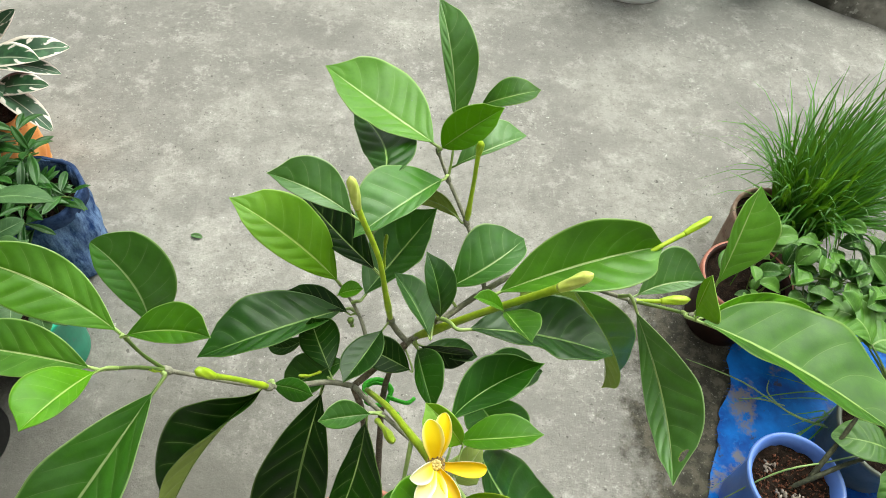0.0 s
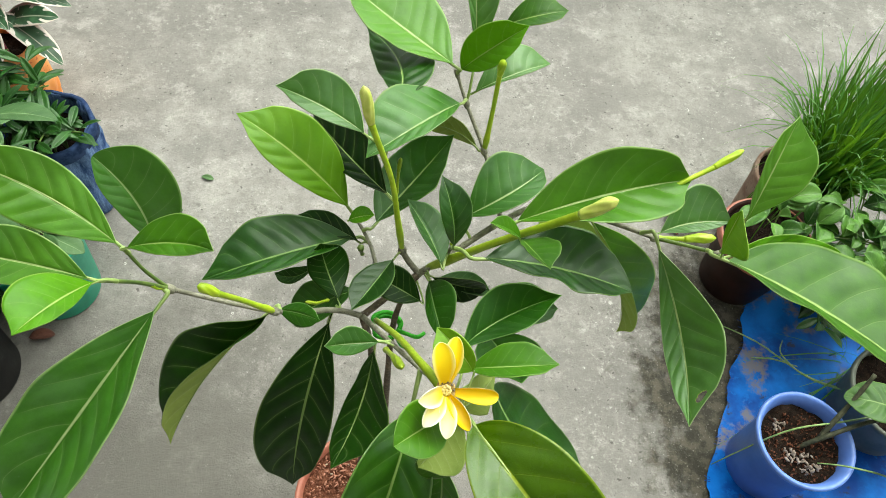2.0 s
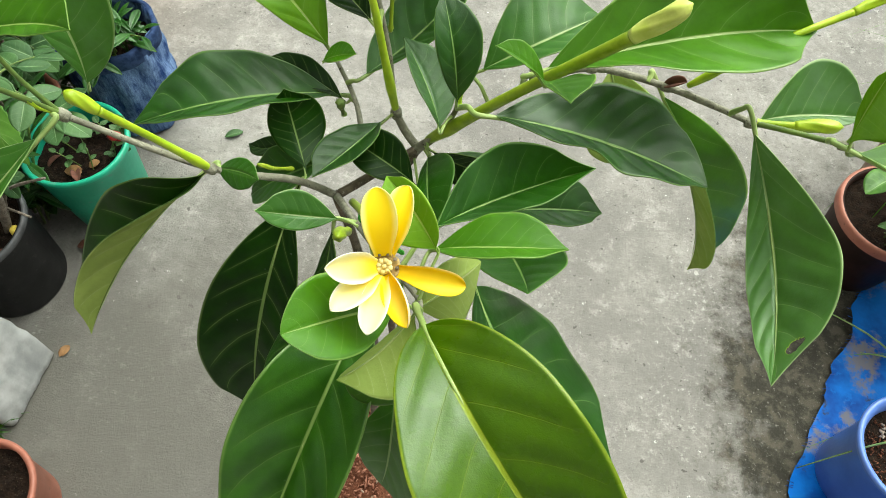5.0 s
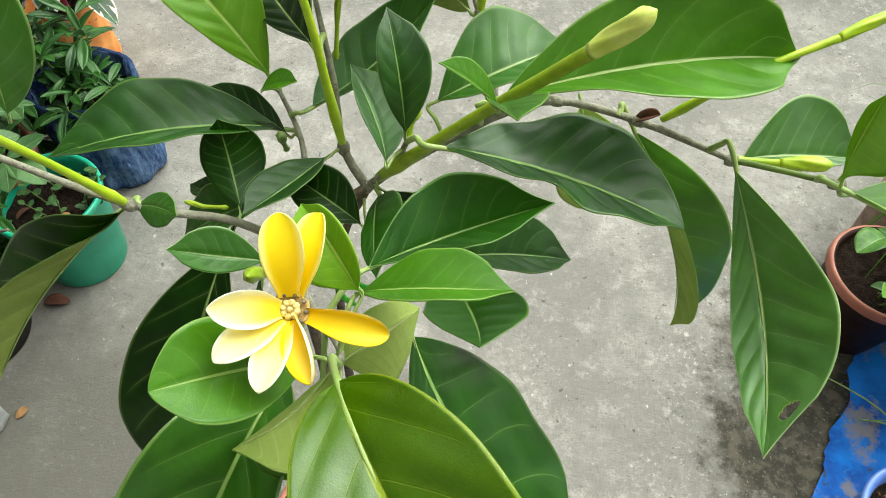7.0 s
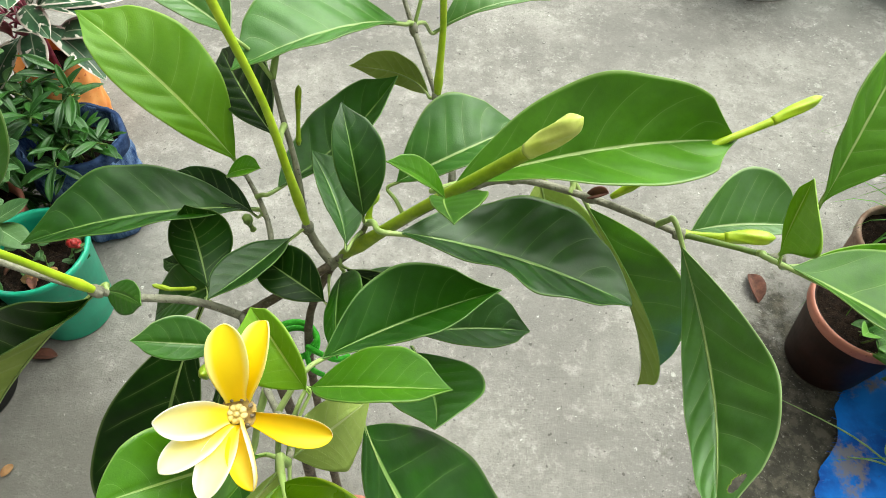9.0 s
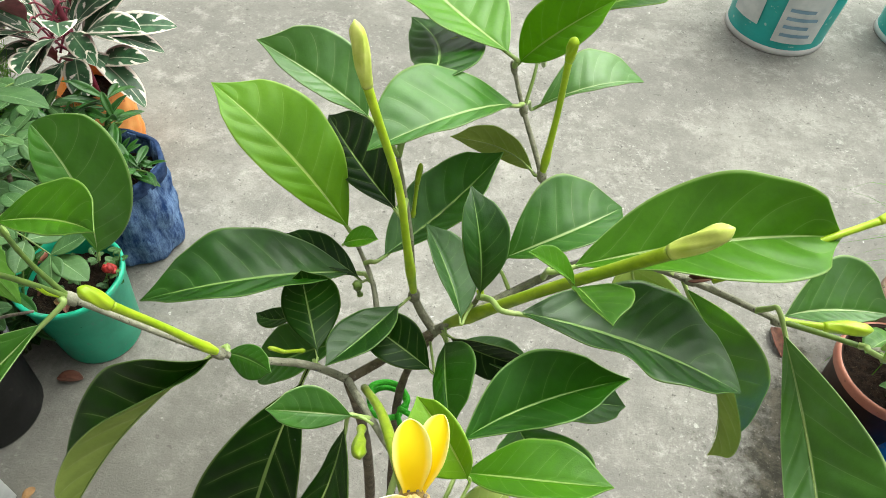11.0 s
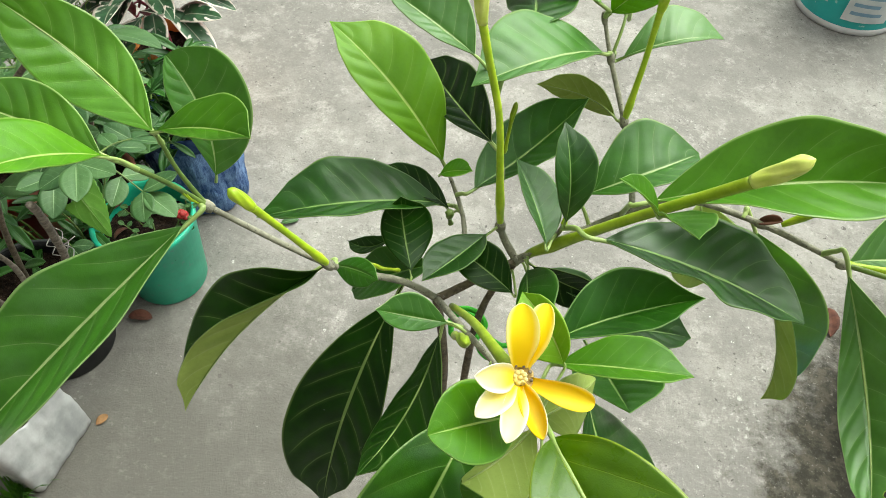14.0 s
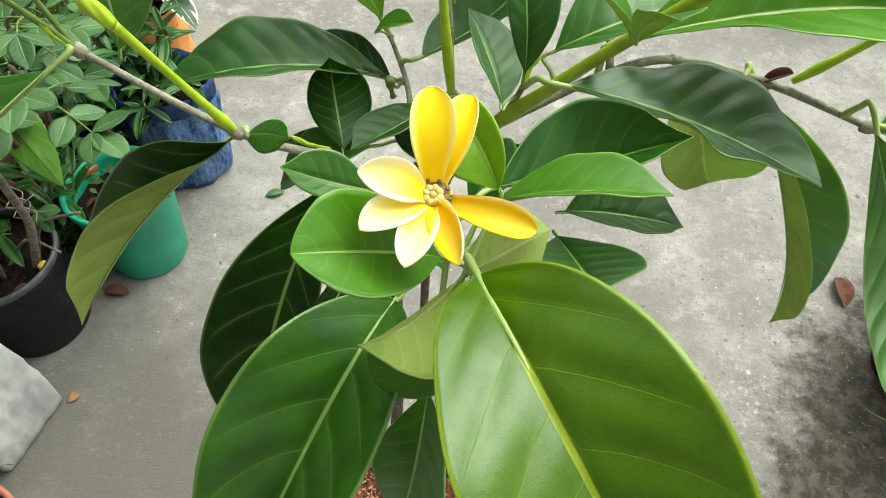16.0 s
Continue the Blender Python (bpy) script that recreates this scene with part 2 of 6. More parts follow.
    grit = n.math("ADD", n.math("MULTIPLY", n.noise(26.0, 6.0, 0.7), 0.7), n.math("MULTIPLY", n.noise(240.0, 4.0, 0.7), 0.35))
    n.bump(n.math("ADD", grit, n.math("MULTIPLY", flake, 0.5)), 0.8, 0.005)
    return n.done(base, n.math("ADD", n.math("MULTIPLY", n.noise(14.0), 0.25), 0.62), spec=0.35)


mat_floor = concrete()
bark = plain("grey_bark", (0.17, 0.17, 0.12), (0.31, 0.31, 0.235), 160.0, 0.75, 0.5, (0.055, 0.045, 0.035))
bark_brown = plain("brown_bark", (0.07, 0.055, 0.035), (0.18, 0.145, 0.10), 140.0, 0.8, 0.5, (0.22, 0.20, 0.16))
twig = plain("green_twig", (0.085, 0.150, 0.030), (0.150, 0.235, 0.045), 90.0, 0.45, 0.1)
petiole_green = plain("petiole_green", (0.25, 0.37, 0.10), (0.36, 0.47, 0.16), 120.0, 0.42, 0.1)
bud_green = plain("bud_green", (0.30, 0.48, 0.012), (0.46, 0.62, 0.03), 90.0, 0.36, 0.1)
bud_cream = plain("bud_yellow_green", (0.56, 0.68, 0.10), (0.70, 0.78, 0.20), 110.0, 0.4, 0.15)
bud_olive = plain("bud_olive", (0.21, 0.32, 0.010), (0.31, 0.43, 0.02), 120.0, 0.35, 0.1)
terracotta = plain("terracotta_plastic", (0.33, 0.115, 0.075), (0.43, 0.165, 0.110), 25.0, 0.5, 0.08, (0.24, 0.09, 0.06))
# basil pot wall: algae and the shade around it put into a near-black brown
brown_pot = plain("brown_plastic_shaded", (0.020, 0.009, 0.007), (0.040, 0.015, 0.011), 22.0, 0.55, 0.08, spec=0.25)
teal_plastic = plain("teal_plastic", (0.010, 0.32, 0.19), (0.020, 0.43, 0.27), 14.0, 0.38, 0.06, (0.08, 0.30, 0.22))
blue_plastic = plain("blue_plastic", (0.080, 0.170, 0.52), (0.125, 0.245, 0.64), 14.0, 0.36, 0.06)
black_plastic = plain("black_plastic", (0.004, 0.004, 0.005), (0.009, 0.010, 0.011), 18.0, 0.46, 0.08, (0.025, 0.025, 0.025), spec=0.25)
white_sack = plain("white_sack", (0.32, 0.34, 0.34), (0.50, 0.52, 0.52), 16.0, 0.55, 0.45)
orange_sack = plain("orange_sack", (0.82, 0.27, 0.050), (0.92, 0.42, 0.130), 16.0, 0.5, 0.35, (0.55, 0.13, 0.03))


def denim_cloth():
    n = Nodes("denim")
    scale = n.t.nodes.new("ShaderNodeVectorMath")
    scale.operation = "MULTIPLY"
    n.link(n.place(), scale.inputs[0])
    scale.inputs[1].default_value = (1.0, 1.0, 0.22)
    streak = n.noise(95.0, 5.0, 0.7, scale.outputs[0])
    worn = n.noise(13.0, 5.0, 0.65)
    c = n.mix(n.step(n.math("ADD", n.math("MULTIPLY", streak, 0.6), n.math("MULTIPLY", worn, 0.6)), 0.46, 0.76), (0.012, 0.040, 0.140), (0.180, 0.290, 0.500))
    c = n.mix(n.math("MULTIPLY", n.step(n.noise(420.0, 3.0), 0.45, 0.6), 0.3), c, (0.012, 0.030, 0.100))
    n.bump(n.math("ADD", n.math("MULTIPLY", worn, 1.6), n.math("MULTIPLY", streak, 0.5)), 0.8, 0.008)
    return n.done(c, 0.92, spec=0.15)


denim = denim_cloth()
denim_hem = plain("denim_hem", (0.012, 0.028, 0.080), (0.040, 0.075, 0.170), 60.0, 0.9, 0.5, spec=0.15)
soil_dark = plain("dark_soil", (0.006, 0.004, 0.003), (0.026, 0.016, 0.011), 90.0, 0.95, 0.9, (0.08, 0.065, 0.045), spec=0.1, dist=0.006)
soil_red = plain("red_coir_soil", (0.085, 0.032, 0.018), (0.210, 0.085, 0.050), 110.0, 0.95, 0.9, (0.34, 0.19, 0.13), spec=0.1, dist=0.006)
brick_crumb = plain("brick_crumb", (0.26, 0.11, 0.07), (0.40, 0.20, 0.14), 120.0, 0.95, 0.5, spec=0.1)
sand_crumb = plain("pale_crumb", (0.36, 0.27, 0.20), (0.52, 0.42, 0.33), 140.0, 0.95, 0.5, spec=0.1)
amber_leaf = plain("amber_leaf", (0.20, 0.10, 0.035), (0.34, 0.19, 0.08), 60.0, 0.8, 0.3)
dead_leaf = plain("dead_leaf", (0.070, 0.026, 0.016), (0.150, 0.055, 0.034), 60.0, 0.8, 0.3)


def tarpaulin_skin():
    n = Nodes("blue_tarpaulin")
    c = n.mix(n.step(n.noise(9.0, 5.0), 0.35, 0.65), (0.001, 0.050, 0.27), (0.001, 0.160, 0.60))
    c = n.mix(n.math("MULTIPLY", n.step(n.noise(60.0, 4.0), 0.56, 0.66), 0.35), c, (0.004, 0.19, 0.66))
    mud = n.math("MULTIPLY", n.step(n.noise(7.5, 6.0, 0.65), 0.53, 0.62), n.step(n.noise(45.0, 5.0), 0.36, 0.52))
    c = n.mix(n.math("MULTIPLY", mud, 0.85), c, (0.185, 0.165, 0.140))
    c = n.mix(n.math("MULTIPLY", n.step(n.noise(17.0, 6.0, 0.7), 0.62, 0.69), 0.8), c, (0.035, 0.035, 0.030))
    n.bump(n.noise(38.0, 5.0), 0.2, 0.003)
    return n.done(c, n.math("ADD", n.math("MULTIPLY", n.noise(30.0), 0.2), 0.50), spec=0.14)


tarp_blue = tarpaulin_skin()
grass_green = leaf_material("grass_blade", (0.012, 0.066, 0.003), (0.058, 0.225, 0.014), (0.20, 0.36, 0.08), shine=0.42, through=0.3, lateral=0.0, rim=0.0, midrib=0.3)
rose_leaf = leaf_material("rose_leaf", (0.0189, 0.0757, 0.0172), (0.0774, 0.1763, 0.0516), (0.24, 0.38, 0.16), shine=0.5, through=0.2, lateral=0.25, rim=0.1)
dark_leaf = leaf_material("dark_rosette_leaf", (0.0075, 0.0525, 0.0060), (0.0300, 0.1237, 0.0135), (0.13, 0.26, 0.08), shine=0.38, through=0.15, lateral=0.1, rim=0.05)
basil_leaf = leaf_material("basil_leaf", (0.014, 0.08, 0.006), (0.13, 0.32, 0.04), (0.26, 0.42, 0.13), shine=0.45, through=0.25, lateral=0.35, rim=0.1)
broad_leaf = leaf_material("broad_leaf", (0.060, 0.190, 0.016), (0.130, 0.320, 0.035), (0.28, 0.44, 0.13), shine=0.46, through=0.25, lateral=0.6, rim=0.15)
paint_teal = plain("paint_tin_teal", (0.012, 0.36, 0.34), (0.020, 0.44, 0.42), 10.0, 0.35, 0.05, (0.30, 0.55, 0.52))
tin_white = plain("tin_white", (0.62, 0.64, 0.65), (0.74, 0.76, 0.77), 12.0, 0.4, 0.05)
tin_pale = plain("tin_label", (0.50, 0.56, 0.58), (0.66, 0.70, 0.71), 14.0, 0.4, 0.05)
tin_bar = plain("tin_print", (0.16, 0.30, 0.42), (0.24, 0.38, 0.50), 14.0, 0.45, 0.05)
ledge_mat = plain("mossy_black_concrete", (0.045, 0.043, 0.036), (0.300, 0.290, 0.260), 9.0, 0.9, 0.8, (0.38, 0.37, 0.34), spec=0.2, dist=0.01)
lichen = plain("pale_lime_crust", (0.44, 0.43, 0.38), (0.60, 0.59, 0.54), 20.0, 0.9, 0.6, spec=0.15)
twine = plain("green_twine", (0.020, 0.36, 0.006), (0.060, 0.50, 0.020), 200.0, 0.7, 0.5)
anther = plain("stamen_cream", (0.66, 0.54, 0.20), (0.82, 0.72, 0.38), 300.0, 0.6, 0.3)
throat = plain("flower_throat", (0.30, 0.20, 0.06), (0.48, 0.34, 0.12), 300.0, 0.7, 0.3)


def petal_material(name, low, high, rim, one=0.0):
    """Gold at the claw, paling to the end and the rims, the rim on one side alone where the petal is rolled."""
    n = Nodes(name)
    uv = n.t.nodes.new("ShaderNodeUVMap").outputs[0]
    sep = n.t.nodes.new("ShaderNodeSeparateXYZ")
    n.link(uv, sep.inputs[0])
    d = n.math("MULTIPLY", n.math("SUBTRACT", sep.outputs[1], 0.5), 2.0 * one) if one else n.math("MULTIPLY", n.math("ABSOLUTE", n.math("SUBTRACT", sep.outputs[1], 0.5)), 2.0)
    u = n.math("ADD", sep.outputs[0], n.math("MULTIPLY", n.math("SUBTRACT", n.noise(120.0, 3.0), 0.5), 0.30))
    c = n.mix(n.step(u, 0.15, 1.0), low, high)
    c = n.mix(n.math("MULTIPLY", n.step(d, 0.55, 1.0), n.step(u, 0.05, 0.6, 0.35, 0.9)), c, rim)
    n.bump(n.noise(260.0, 3.0), 0.10, 0.0005)
    m = n.done(c, 0.42, spec=0.35)
    tr = n.add("ShaderNodeBsdfTranslucent")
    n.link(c, tr.inputs["Color"])
    ms = n.add("ShaderNodeMixShader", Fac=0.3)
    n.link(n.b.outputs[0], ms.inputs[1])
    n.link(tr.outputs[0], ms.inputs[2])
    n.link(ms.outputs[0], n.t.nodes["Material Output"].inputs["Surface"])
    return m


petal_gold = petal_material("petal_golden", (0.95, 0.70, 0.004), (0.97, 0.80, 0.020), (0.99, 0.94, 0.40))
petal_roll = petal_material("petal_rolled_rim", (0.94, 0.66, 0.004), (0.96, 0.72, 0.010), (0.99, 0.97, 0.80), -1.0)
petal_pale = petal_material("petal_pale_yellow", (0.97, 0.80, 0.04), (0.99, 0.94, 0.50), (0.99, 0.98, 0.88))


# ---- building helpers ----
def mesh_of(bm, *materials, smooth=True):
    me = bpy.data.meshes.new("m")
    for f in bm.faces:
        f.smooth = smooth
    bm.to_mesh(me)
    bm.free()
    for m in materials:
        me.materials.append(m)
    return me


def part(name, bm, material, parent, label=""):
    """Links a bmesh as one mesh object under a thing or a part."""
    me = bm if isinstance(bm, bpy.types.Mesh) else mesh_of(bm, *(material if isinstance(material, tuple) else (material,)))
    me.name = name
    ob = new(name, me)
    ob.parent = parent
    if parent is not None:
        ob.matrix_parent_inverse = world_of(parent).inverted()
    return tagged(ob, label)


def world_of(ob):
    m = ob.matrix_basis.copy()
    while ob.parent is not None:
        m = ob.parent.matrix_basis @ ob.matrix_parent_inverse @ m
        ob = ob.parent
    return m


def thing(name, place, label, category, group="", kind=""):
    ob = new(name)
    ob.empty_display_size = 0.02
    ob.location = place
    return tagged(ob, label, category, group, kind)


def tube(points, radii, sides=10, bm=None, rough=0.0, rng=None, cap=True):
    """A round stem through the points, smoothed, with a radius at each."""
    bm = bm or bmesh.new()
    pts = [Vector(p) for p in points]
    fine, rad = [], []
    k = 5
    for i in range(len(pts) - 1):
        p0, p1, p2, p3 = pts[max(i - 1, 0)], pts[i], pts[i + 1], pts[min(i + 2, len(pts) - 1)]
        for j in range(k + (i == len(pts) - 2)):
            t = j / k
            fine.append(0.5 * (2 * p1 + (p2 - p0) * t + (2 * p0 - 5 * p1 + 4 * p2 - p3) * t * t + (3 * p1 - p0 - 3 * p2 + p3) * t ** 3))
            rad.append(radii[i] * (1 - t) + radii[i + 1] * t)
    rings, ref = [], Vector((0.3, 0.2, 0.9)).normalized()
    for i, p in enumerate(fine):
        d = (fine[min(i + 1, len(fine) - 1)] - fine[max(i - 1, 0)]).normalized()
        a = ref - d * ref.dot(d)
        if a.length < 1e-3:
            a = d.orthogonal()
        a.normalize()
        ref = a
        b = d.cross(a)
        r = rad[i] * (1 + (rng.uniform(-rough, rough) if rng else 0))
        rings.append([bm.verts.new(p + (a * math.cos(2 * math.pi * s / sides) + b * math.sin(2 * math.pi * s / sides)) * r) for s in range(sides)])
    for u, v in zip(rings, rings[1:]):
        for s in range(sides):
            bm.faces.new((u[s], u[(s + 1) % sides], v[(s + 1) % sides], v[s]))
    if cap:
        bm.faces.new(rings[0][::-1])
        bm.faces.new(rings[-1])
    return bm


def lathe(profile, sides=40, wobble=None, bm=None, centre=(0, 0, 0)):
    """A turned body from (radius, height) pairs; wobble(angle, height) scales the radius."""
    bm = bm or bmesh.new()
    rings = []
    for r, z in profile:
        ring = []
        for s in range(sides):
            a = 2 * math.pi * s / sides
            k = r * (wobble(a, z) if wobble else 1)
            ring.append(bm.verts.new((centre[0] + k * math.cos(a), centre[1] + k * math.sin(a), centre[2] + z)))
        rings.append(ring)
    for u, v in zip(rings, rings[1:]):
        for s in range(sides):
            bm.faces.new((u[s], u[(s + 1) % sides], v[(s + 1) % sides], v[s]))
    return bm


def blade_grid(bm, rows, thick, hole=None):
    """A thin leaf slab from rows of (point, normal, u, v): an upper skin, an under skin in the second material, and the rim."""
    uvl = bm.loops.layers.uv.verify()
    veins = bm.loops.layers.uv.new("vein")
    up = [[bm.verts.new(q[0] + q[1] * thick * 0.5) for q in row] for row in rows]
    dn = [[bm.verts.new(q[0] - q[1] * thick * 0.5) for q in row] for row in rows]
    uvs, marks = {}, {}
    for a, b, row in zip(up, dn, rows):
        for x, y, (p, n, u, v, ph) in zip(a, b, row):
            uvs[x] = uvs[y] = (u, v)
            marks[x] = marks[y] = (ph, abs(2 * v - 1))
    faces = []
    h, w = len(rows), len(rows[0])
    for i in range(h - 1):
        for j in range(w - 1):
            if hole and ((rows[i][j][2] - hole[0]) / hole[2]) ** 2 + ((rows[i][j][3] - hole[1]) / hole[3]) ** 2 < 1 + 0.12 * math.sin(7 * i + 3 * j):
                continue
            faces.append(bm.faces.new((up[i][j], up[i][j + 1], up[i + 1][j + 1], up[i + 1][j])))
            f = bm.faces.new((dn[i][j], dn[i + 1][j], dn[i + 1][j + 1], dn[i][j + 1]))
            f.material_index = 1
            faces.append(f)
        for j, (a, b) in ((0, (up, dn)), (w - 1, (dn, up))):
            faces.append(bm.faces.new((a[i][j], a[i + 1][j], b[i + 1][j], b[i][j])))
    for f in faces:
        for l in f.loops:
            l[uvl].uv = uvs[l.vert]
            l[veins].uv = marks[l.vert]
    return bm


def leaf_rows(base, mid, tip, side, half, lift, nu=48, nv=21, start=0.07, blunt=0.62, fore=0.85, quilt=0.0018, wave=0.0, seed=0.0, pairs=7.0, groove=0.0015, power=1.2, point=0.25):
    """Rows of a leaf whose midrib bends from base over mid to tip; half and lift give each side's width and rise."""
    base, mid, tip, side = (Vector(x) for x in (base, mid, tip, side))
    ctrl = 2 * mid - (base + tip) / 2
    length = (tip - base).length
    peak = (fore / (fore + blunt)) ** fore * (blunt / (fore + blunt)) ** blunt
    rows = []
    for i in range(nu):
        t = 1 - (1 - i / (nu - 1)) ** 1.3
        p = base * (1 - t) ** 2 + ctrl * 2 * t * (1 - t) + tip * t * t
        d = (2 * (1 - t) * (ctrl - base) + 2 * t * (tip - ctrl)).normalized()
        s = (side - d * side.dot(d)).normalized()
        n = s.cross(d).normalized()
        u = max(0.0, (t - start) / (1 - start))
        f = (u ** fore * (1 - u) ** blunt) / peak
        f = f * (1 - point * max(0, (u - 0.84) / 0.16)) + 0.012 * (1 - t)
        row = []
        for j in range(nv):
            v = -1 + 2 * j / (nv - 1)
            k = 0 if v < 0 else 1
            a = abs(v)
            w = half[k] * f
            rise = lift[k] * f * a ** power
            ph = (u - 0.20 * a ** 1.3) * pairs + 0.30 * math.sin(3.1 * u + seed * 2.3 + k) + 0.10 * math.sin(11 * u + seed) + 0.45 * k
            pillow = math.sqrt(math.cos(math.pi * ph) ** 2 + 0.14) - 0.72
            puff = quilt * f * min(1.1, (length / 0.13) ** 1.6) * pillow * math.sin(math.pi * min(1, a * 1.03 + 0.02)) ** 0.8
            ripple = 0.6 * wave * min(1.2, length / 0.13) ** 1.5 * f * a ** 3 * (math.sin(u * 13 + seed + 2.1 * k) + 0.6 * math.sin(u * 23 + 1.7 * seed))
            face = (s * half[k] + n * ((1 if k else -1) * lift[k] * 1.2 * max(a, 0.02) ** 0.2)).cross(d).normalized()
            if not v:
                face = n
            row.append((p + s * (v * w) + n * (rise + puff + ripple - groove * f * math.exp(-(a / 0.08) ** 2)), face, t, (v + 1) / 2, ph))
        rows.append(row)
    return rows


# ---- the ground ----
bm = bmesh.new()
for x, y in ((-150, -150), (150, -150), (150, 150), (-150, 150)):
    bm.verts.new((x, y, 0))
bm.faces.new(bm.verts)
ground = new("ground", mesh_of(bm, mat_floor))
# unseen walls added round the yard to block light, tallest behind the camera
render_coat = plain("rendered_wall", (0.16, 0.15, 0.135), (0.24, 0.225, 0.20), 3.0, 0.9, 0.3)
for name, x, y, across, thick, high in (("wall_south", 0, -1.7, 10.4, 0.2, 4.6), ("wall_north", 0, 6.1, 10.4, 0.2, 1.2), ("wall_west", -3.6, 2.2, 0.2, 7.6, 3.4), ("wall_east", 5.1, 2.2, 0.2, 7.6, 1.2)):
    bm = bmesh.new()
    bmesh.ops.create_cube(bm, size=1.0, matrix=Matrix.Translation((x, y, high / 2)) @ Matrix.Diagonal((across, thick, high, 1)))
    tagged(new(name, mesh_of(bm, render_coat, smooth=False)), "unseen plain grey wall added round the yard to block light", "wall", kind="structure")
tagged(ground, "worn grey concrete yard with stains and pitting", "ground", kind="structure")

# ---- the gardenia ----
ROOT = (-0.118, 0.478, 0.0)
shrub = thing("gardenia_shrub", (ROOT[0], ROOT[1], 0.235), "potted gardenia with glossy green leaves, buds and one yellow flower", "shrub")
leaf_no = 0


def leaf(base, mid, tip, side, half, lift, skin, wave=0.0018, name="leaf", hole=None, hold=None, blunt=0.86, point=0.55, fold=0.20, fore=1.0):
    """One leaf of the gardenia, with its petiole running out of the midrib's foot."""
    global leaf_no
    leaf_no += 1
    bm = bmesh.new()
    long = (Vector(tip) - Vector(base)).length
    lift = tuple(z + fold * abs(h) if abs(z) < 0.25 * abs(h) else z for z, h in zip(lift, half))
    grid = (150, 61) if hole else (110, 33) if long > 0.07 else (48, 17)
    blade_grid(bm, leaf_rows(base, mid, tip, side, half, lift, *grid, blunt=blunt, fore=fore, point=point, wave=wave, seed=leaf_no * 1.7, quilt=0.0017, groove=0.0009), 0.0006, hole)
    ob = part(name, bm, (skin, beneath), shrub)
    b, m, t = Vector(base), Vector(mid), Vector(tip)
    ctrl = 2 * m - (b + t) / 2
    run = [b * (1 - k) ** 2 + ctrl * 2 * k * (1 - k) + t * k * k for k in (0.0, 0.1, 0.3, 0.6, 0.9)]
    nrm = Vector(side).cross((t - b).normalized()).normalized()
    size = min(1.0, (t - b).length / 0.13)
    line = [p - nrm * 0.0010 for p in run]
    radii = [0.0013 * size + 0.0003, 0.0011 * size + 0.0002, 0.0008 * size, 0.0005 * size, 0.0001]
    if hold:
        h = Vector(hold)
        line = [h, h.lerp(line[0], 0.55) + Vector((0, 0, 0.10 * (b - h).length))] + line
        radii = [0.0017 * size + 0.0004, 0.0014 * size + 0.0003] + radii
    pb = tube(line, radii, 7)
    part("midrib", pb, petiole_green, ob)
    return ob


leaf((-0.054, 0.647, 1.095), (-0.105, 0.679, 1.103), (-0.157, 0.696, 1.130), (0.418, 0.909, 0.006), (0.029, 0.039), (0.002, 0.002), pale, hold=(-0.056, 0.652, 1.085))
leaf((-0.055, 0.654, 1.085), (-0.035, 0.650, 1.114), (-0.006, 0.657, 1.138), (0.646, -0.509, -0.569), (0.019, 0.013), (0.003, 0.003), fresh, hold=(-0.056, 0.652, 1.085))
leaf((-0.040, 0.705, 1.053), (-0.049, 0.741, 1.108), (-0.066, 0.790, 1.141), (0.978, 0.167, 0.127), (0.008, 0.024), (0.001, 0.002), bloom, hold=(-0.043, 0.665, 1.083))
leaf((-0.024, 0.695, 1.101), (-0.000, 0.691, 1.119), (0.029, 0.702, 1.120), (0.147, -0.979, -0.138), (0.016, 0.013), (0.002, 0.002), green, hold=(-0.044, 0.684, 1.092))
leaf((-0.042, 0.680, 1.034), (-0.003, 0.693, 1.053), (0.031, 0.723, 1.042), (0.513, -0.853, -0.093), (0.028, 0.005), (0.001, 0.001), bloom, hold=(-0.045, 0.642, 1.066))
leaf((-0.103, 0.597, 1.097), (-0.103, 0.650, 1.089), (-0.140, 0.722, 1.060), (0.932, 0.361, 0.023), (0.017, 0.029), (-0.007, -0.004), deep, hole=(0.62, 0.70, 0.014, 0.035), hold=(-0.105, 0.567, 1.074))
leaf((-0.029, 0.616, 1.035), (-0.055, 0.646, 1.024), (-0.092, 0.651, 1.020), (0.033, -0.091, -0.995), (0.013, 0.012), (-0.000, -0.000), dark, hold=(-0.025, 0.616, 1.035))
leaf((-0.115, 0.558, 1.104), (-0.150, 0.579, 1.106), (-0.184, 0.576, 1.127), (0.336, 0.889, 0.311), (0.010, 0.024), (0.002, 0.003), bloom, hold=(-0.105, 0.567, 1.074))
leaf((-0.129, 0.554, 1.010), (-0.168, 0.562, 1.062), (-0.219, 0.579, 1.089), (0.360, 0.926, 0.117), (0.019, 0.032), (0.000, 0.002), lime, fold=0.07, hold=(-0.128, 0.552, 1.010))
leaf((-0.048, 0.634, 1.072), (-0.077, 0.589, 1.094), (-0.117, 0.549, 1.091), (-0.765, 0.643, 0.029), (0.012, 0.034), (0.004, 0.004), waxy, hold=(-0.046, 0.641, 1.067))
leaf((-0.094, 0.538, 1.058), (-0.138, 0.589, 1.042), (-0.177, 0.643, 1.024), (0.652, 0.642, 0.403), (0.014, 0.023), (0.000, 0.001), dark, hold=(-0.097, 0.554, 1.054))
leaf((-0.113, 0.545, 1.004), (-0.085, 0.596, 1.002), (-0.052, 0.626, 1.039), (0.681, -0.664, 0.309), (0.029, 0.033), (0.005, 0.005), deep, hold=(-0.120, 0.544, 1.000))
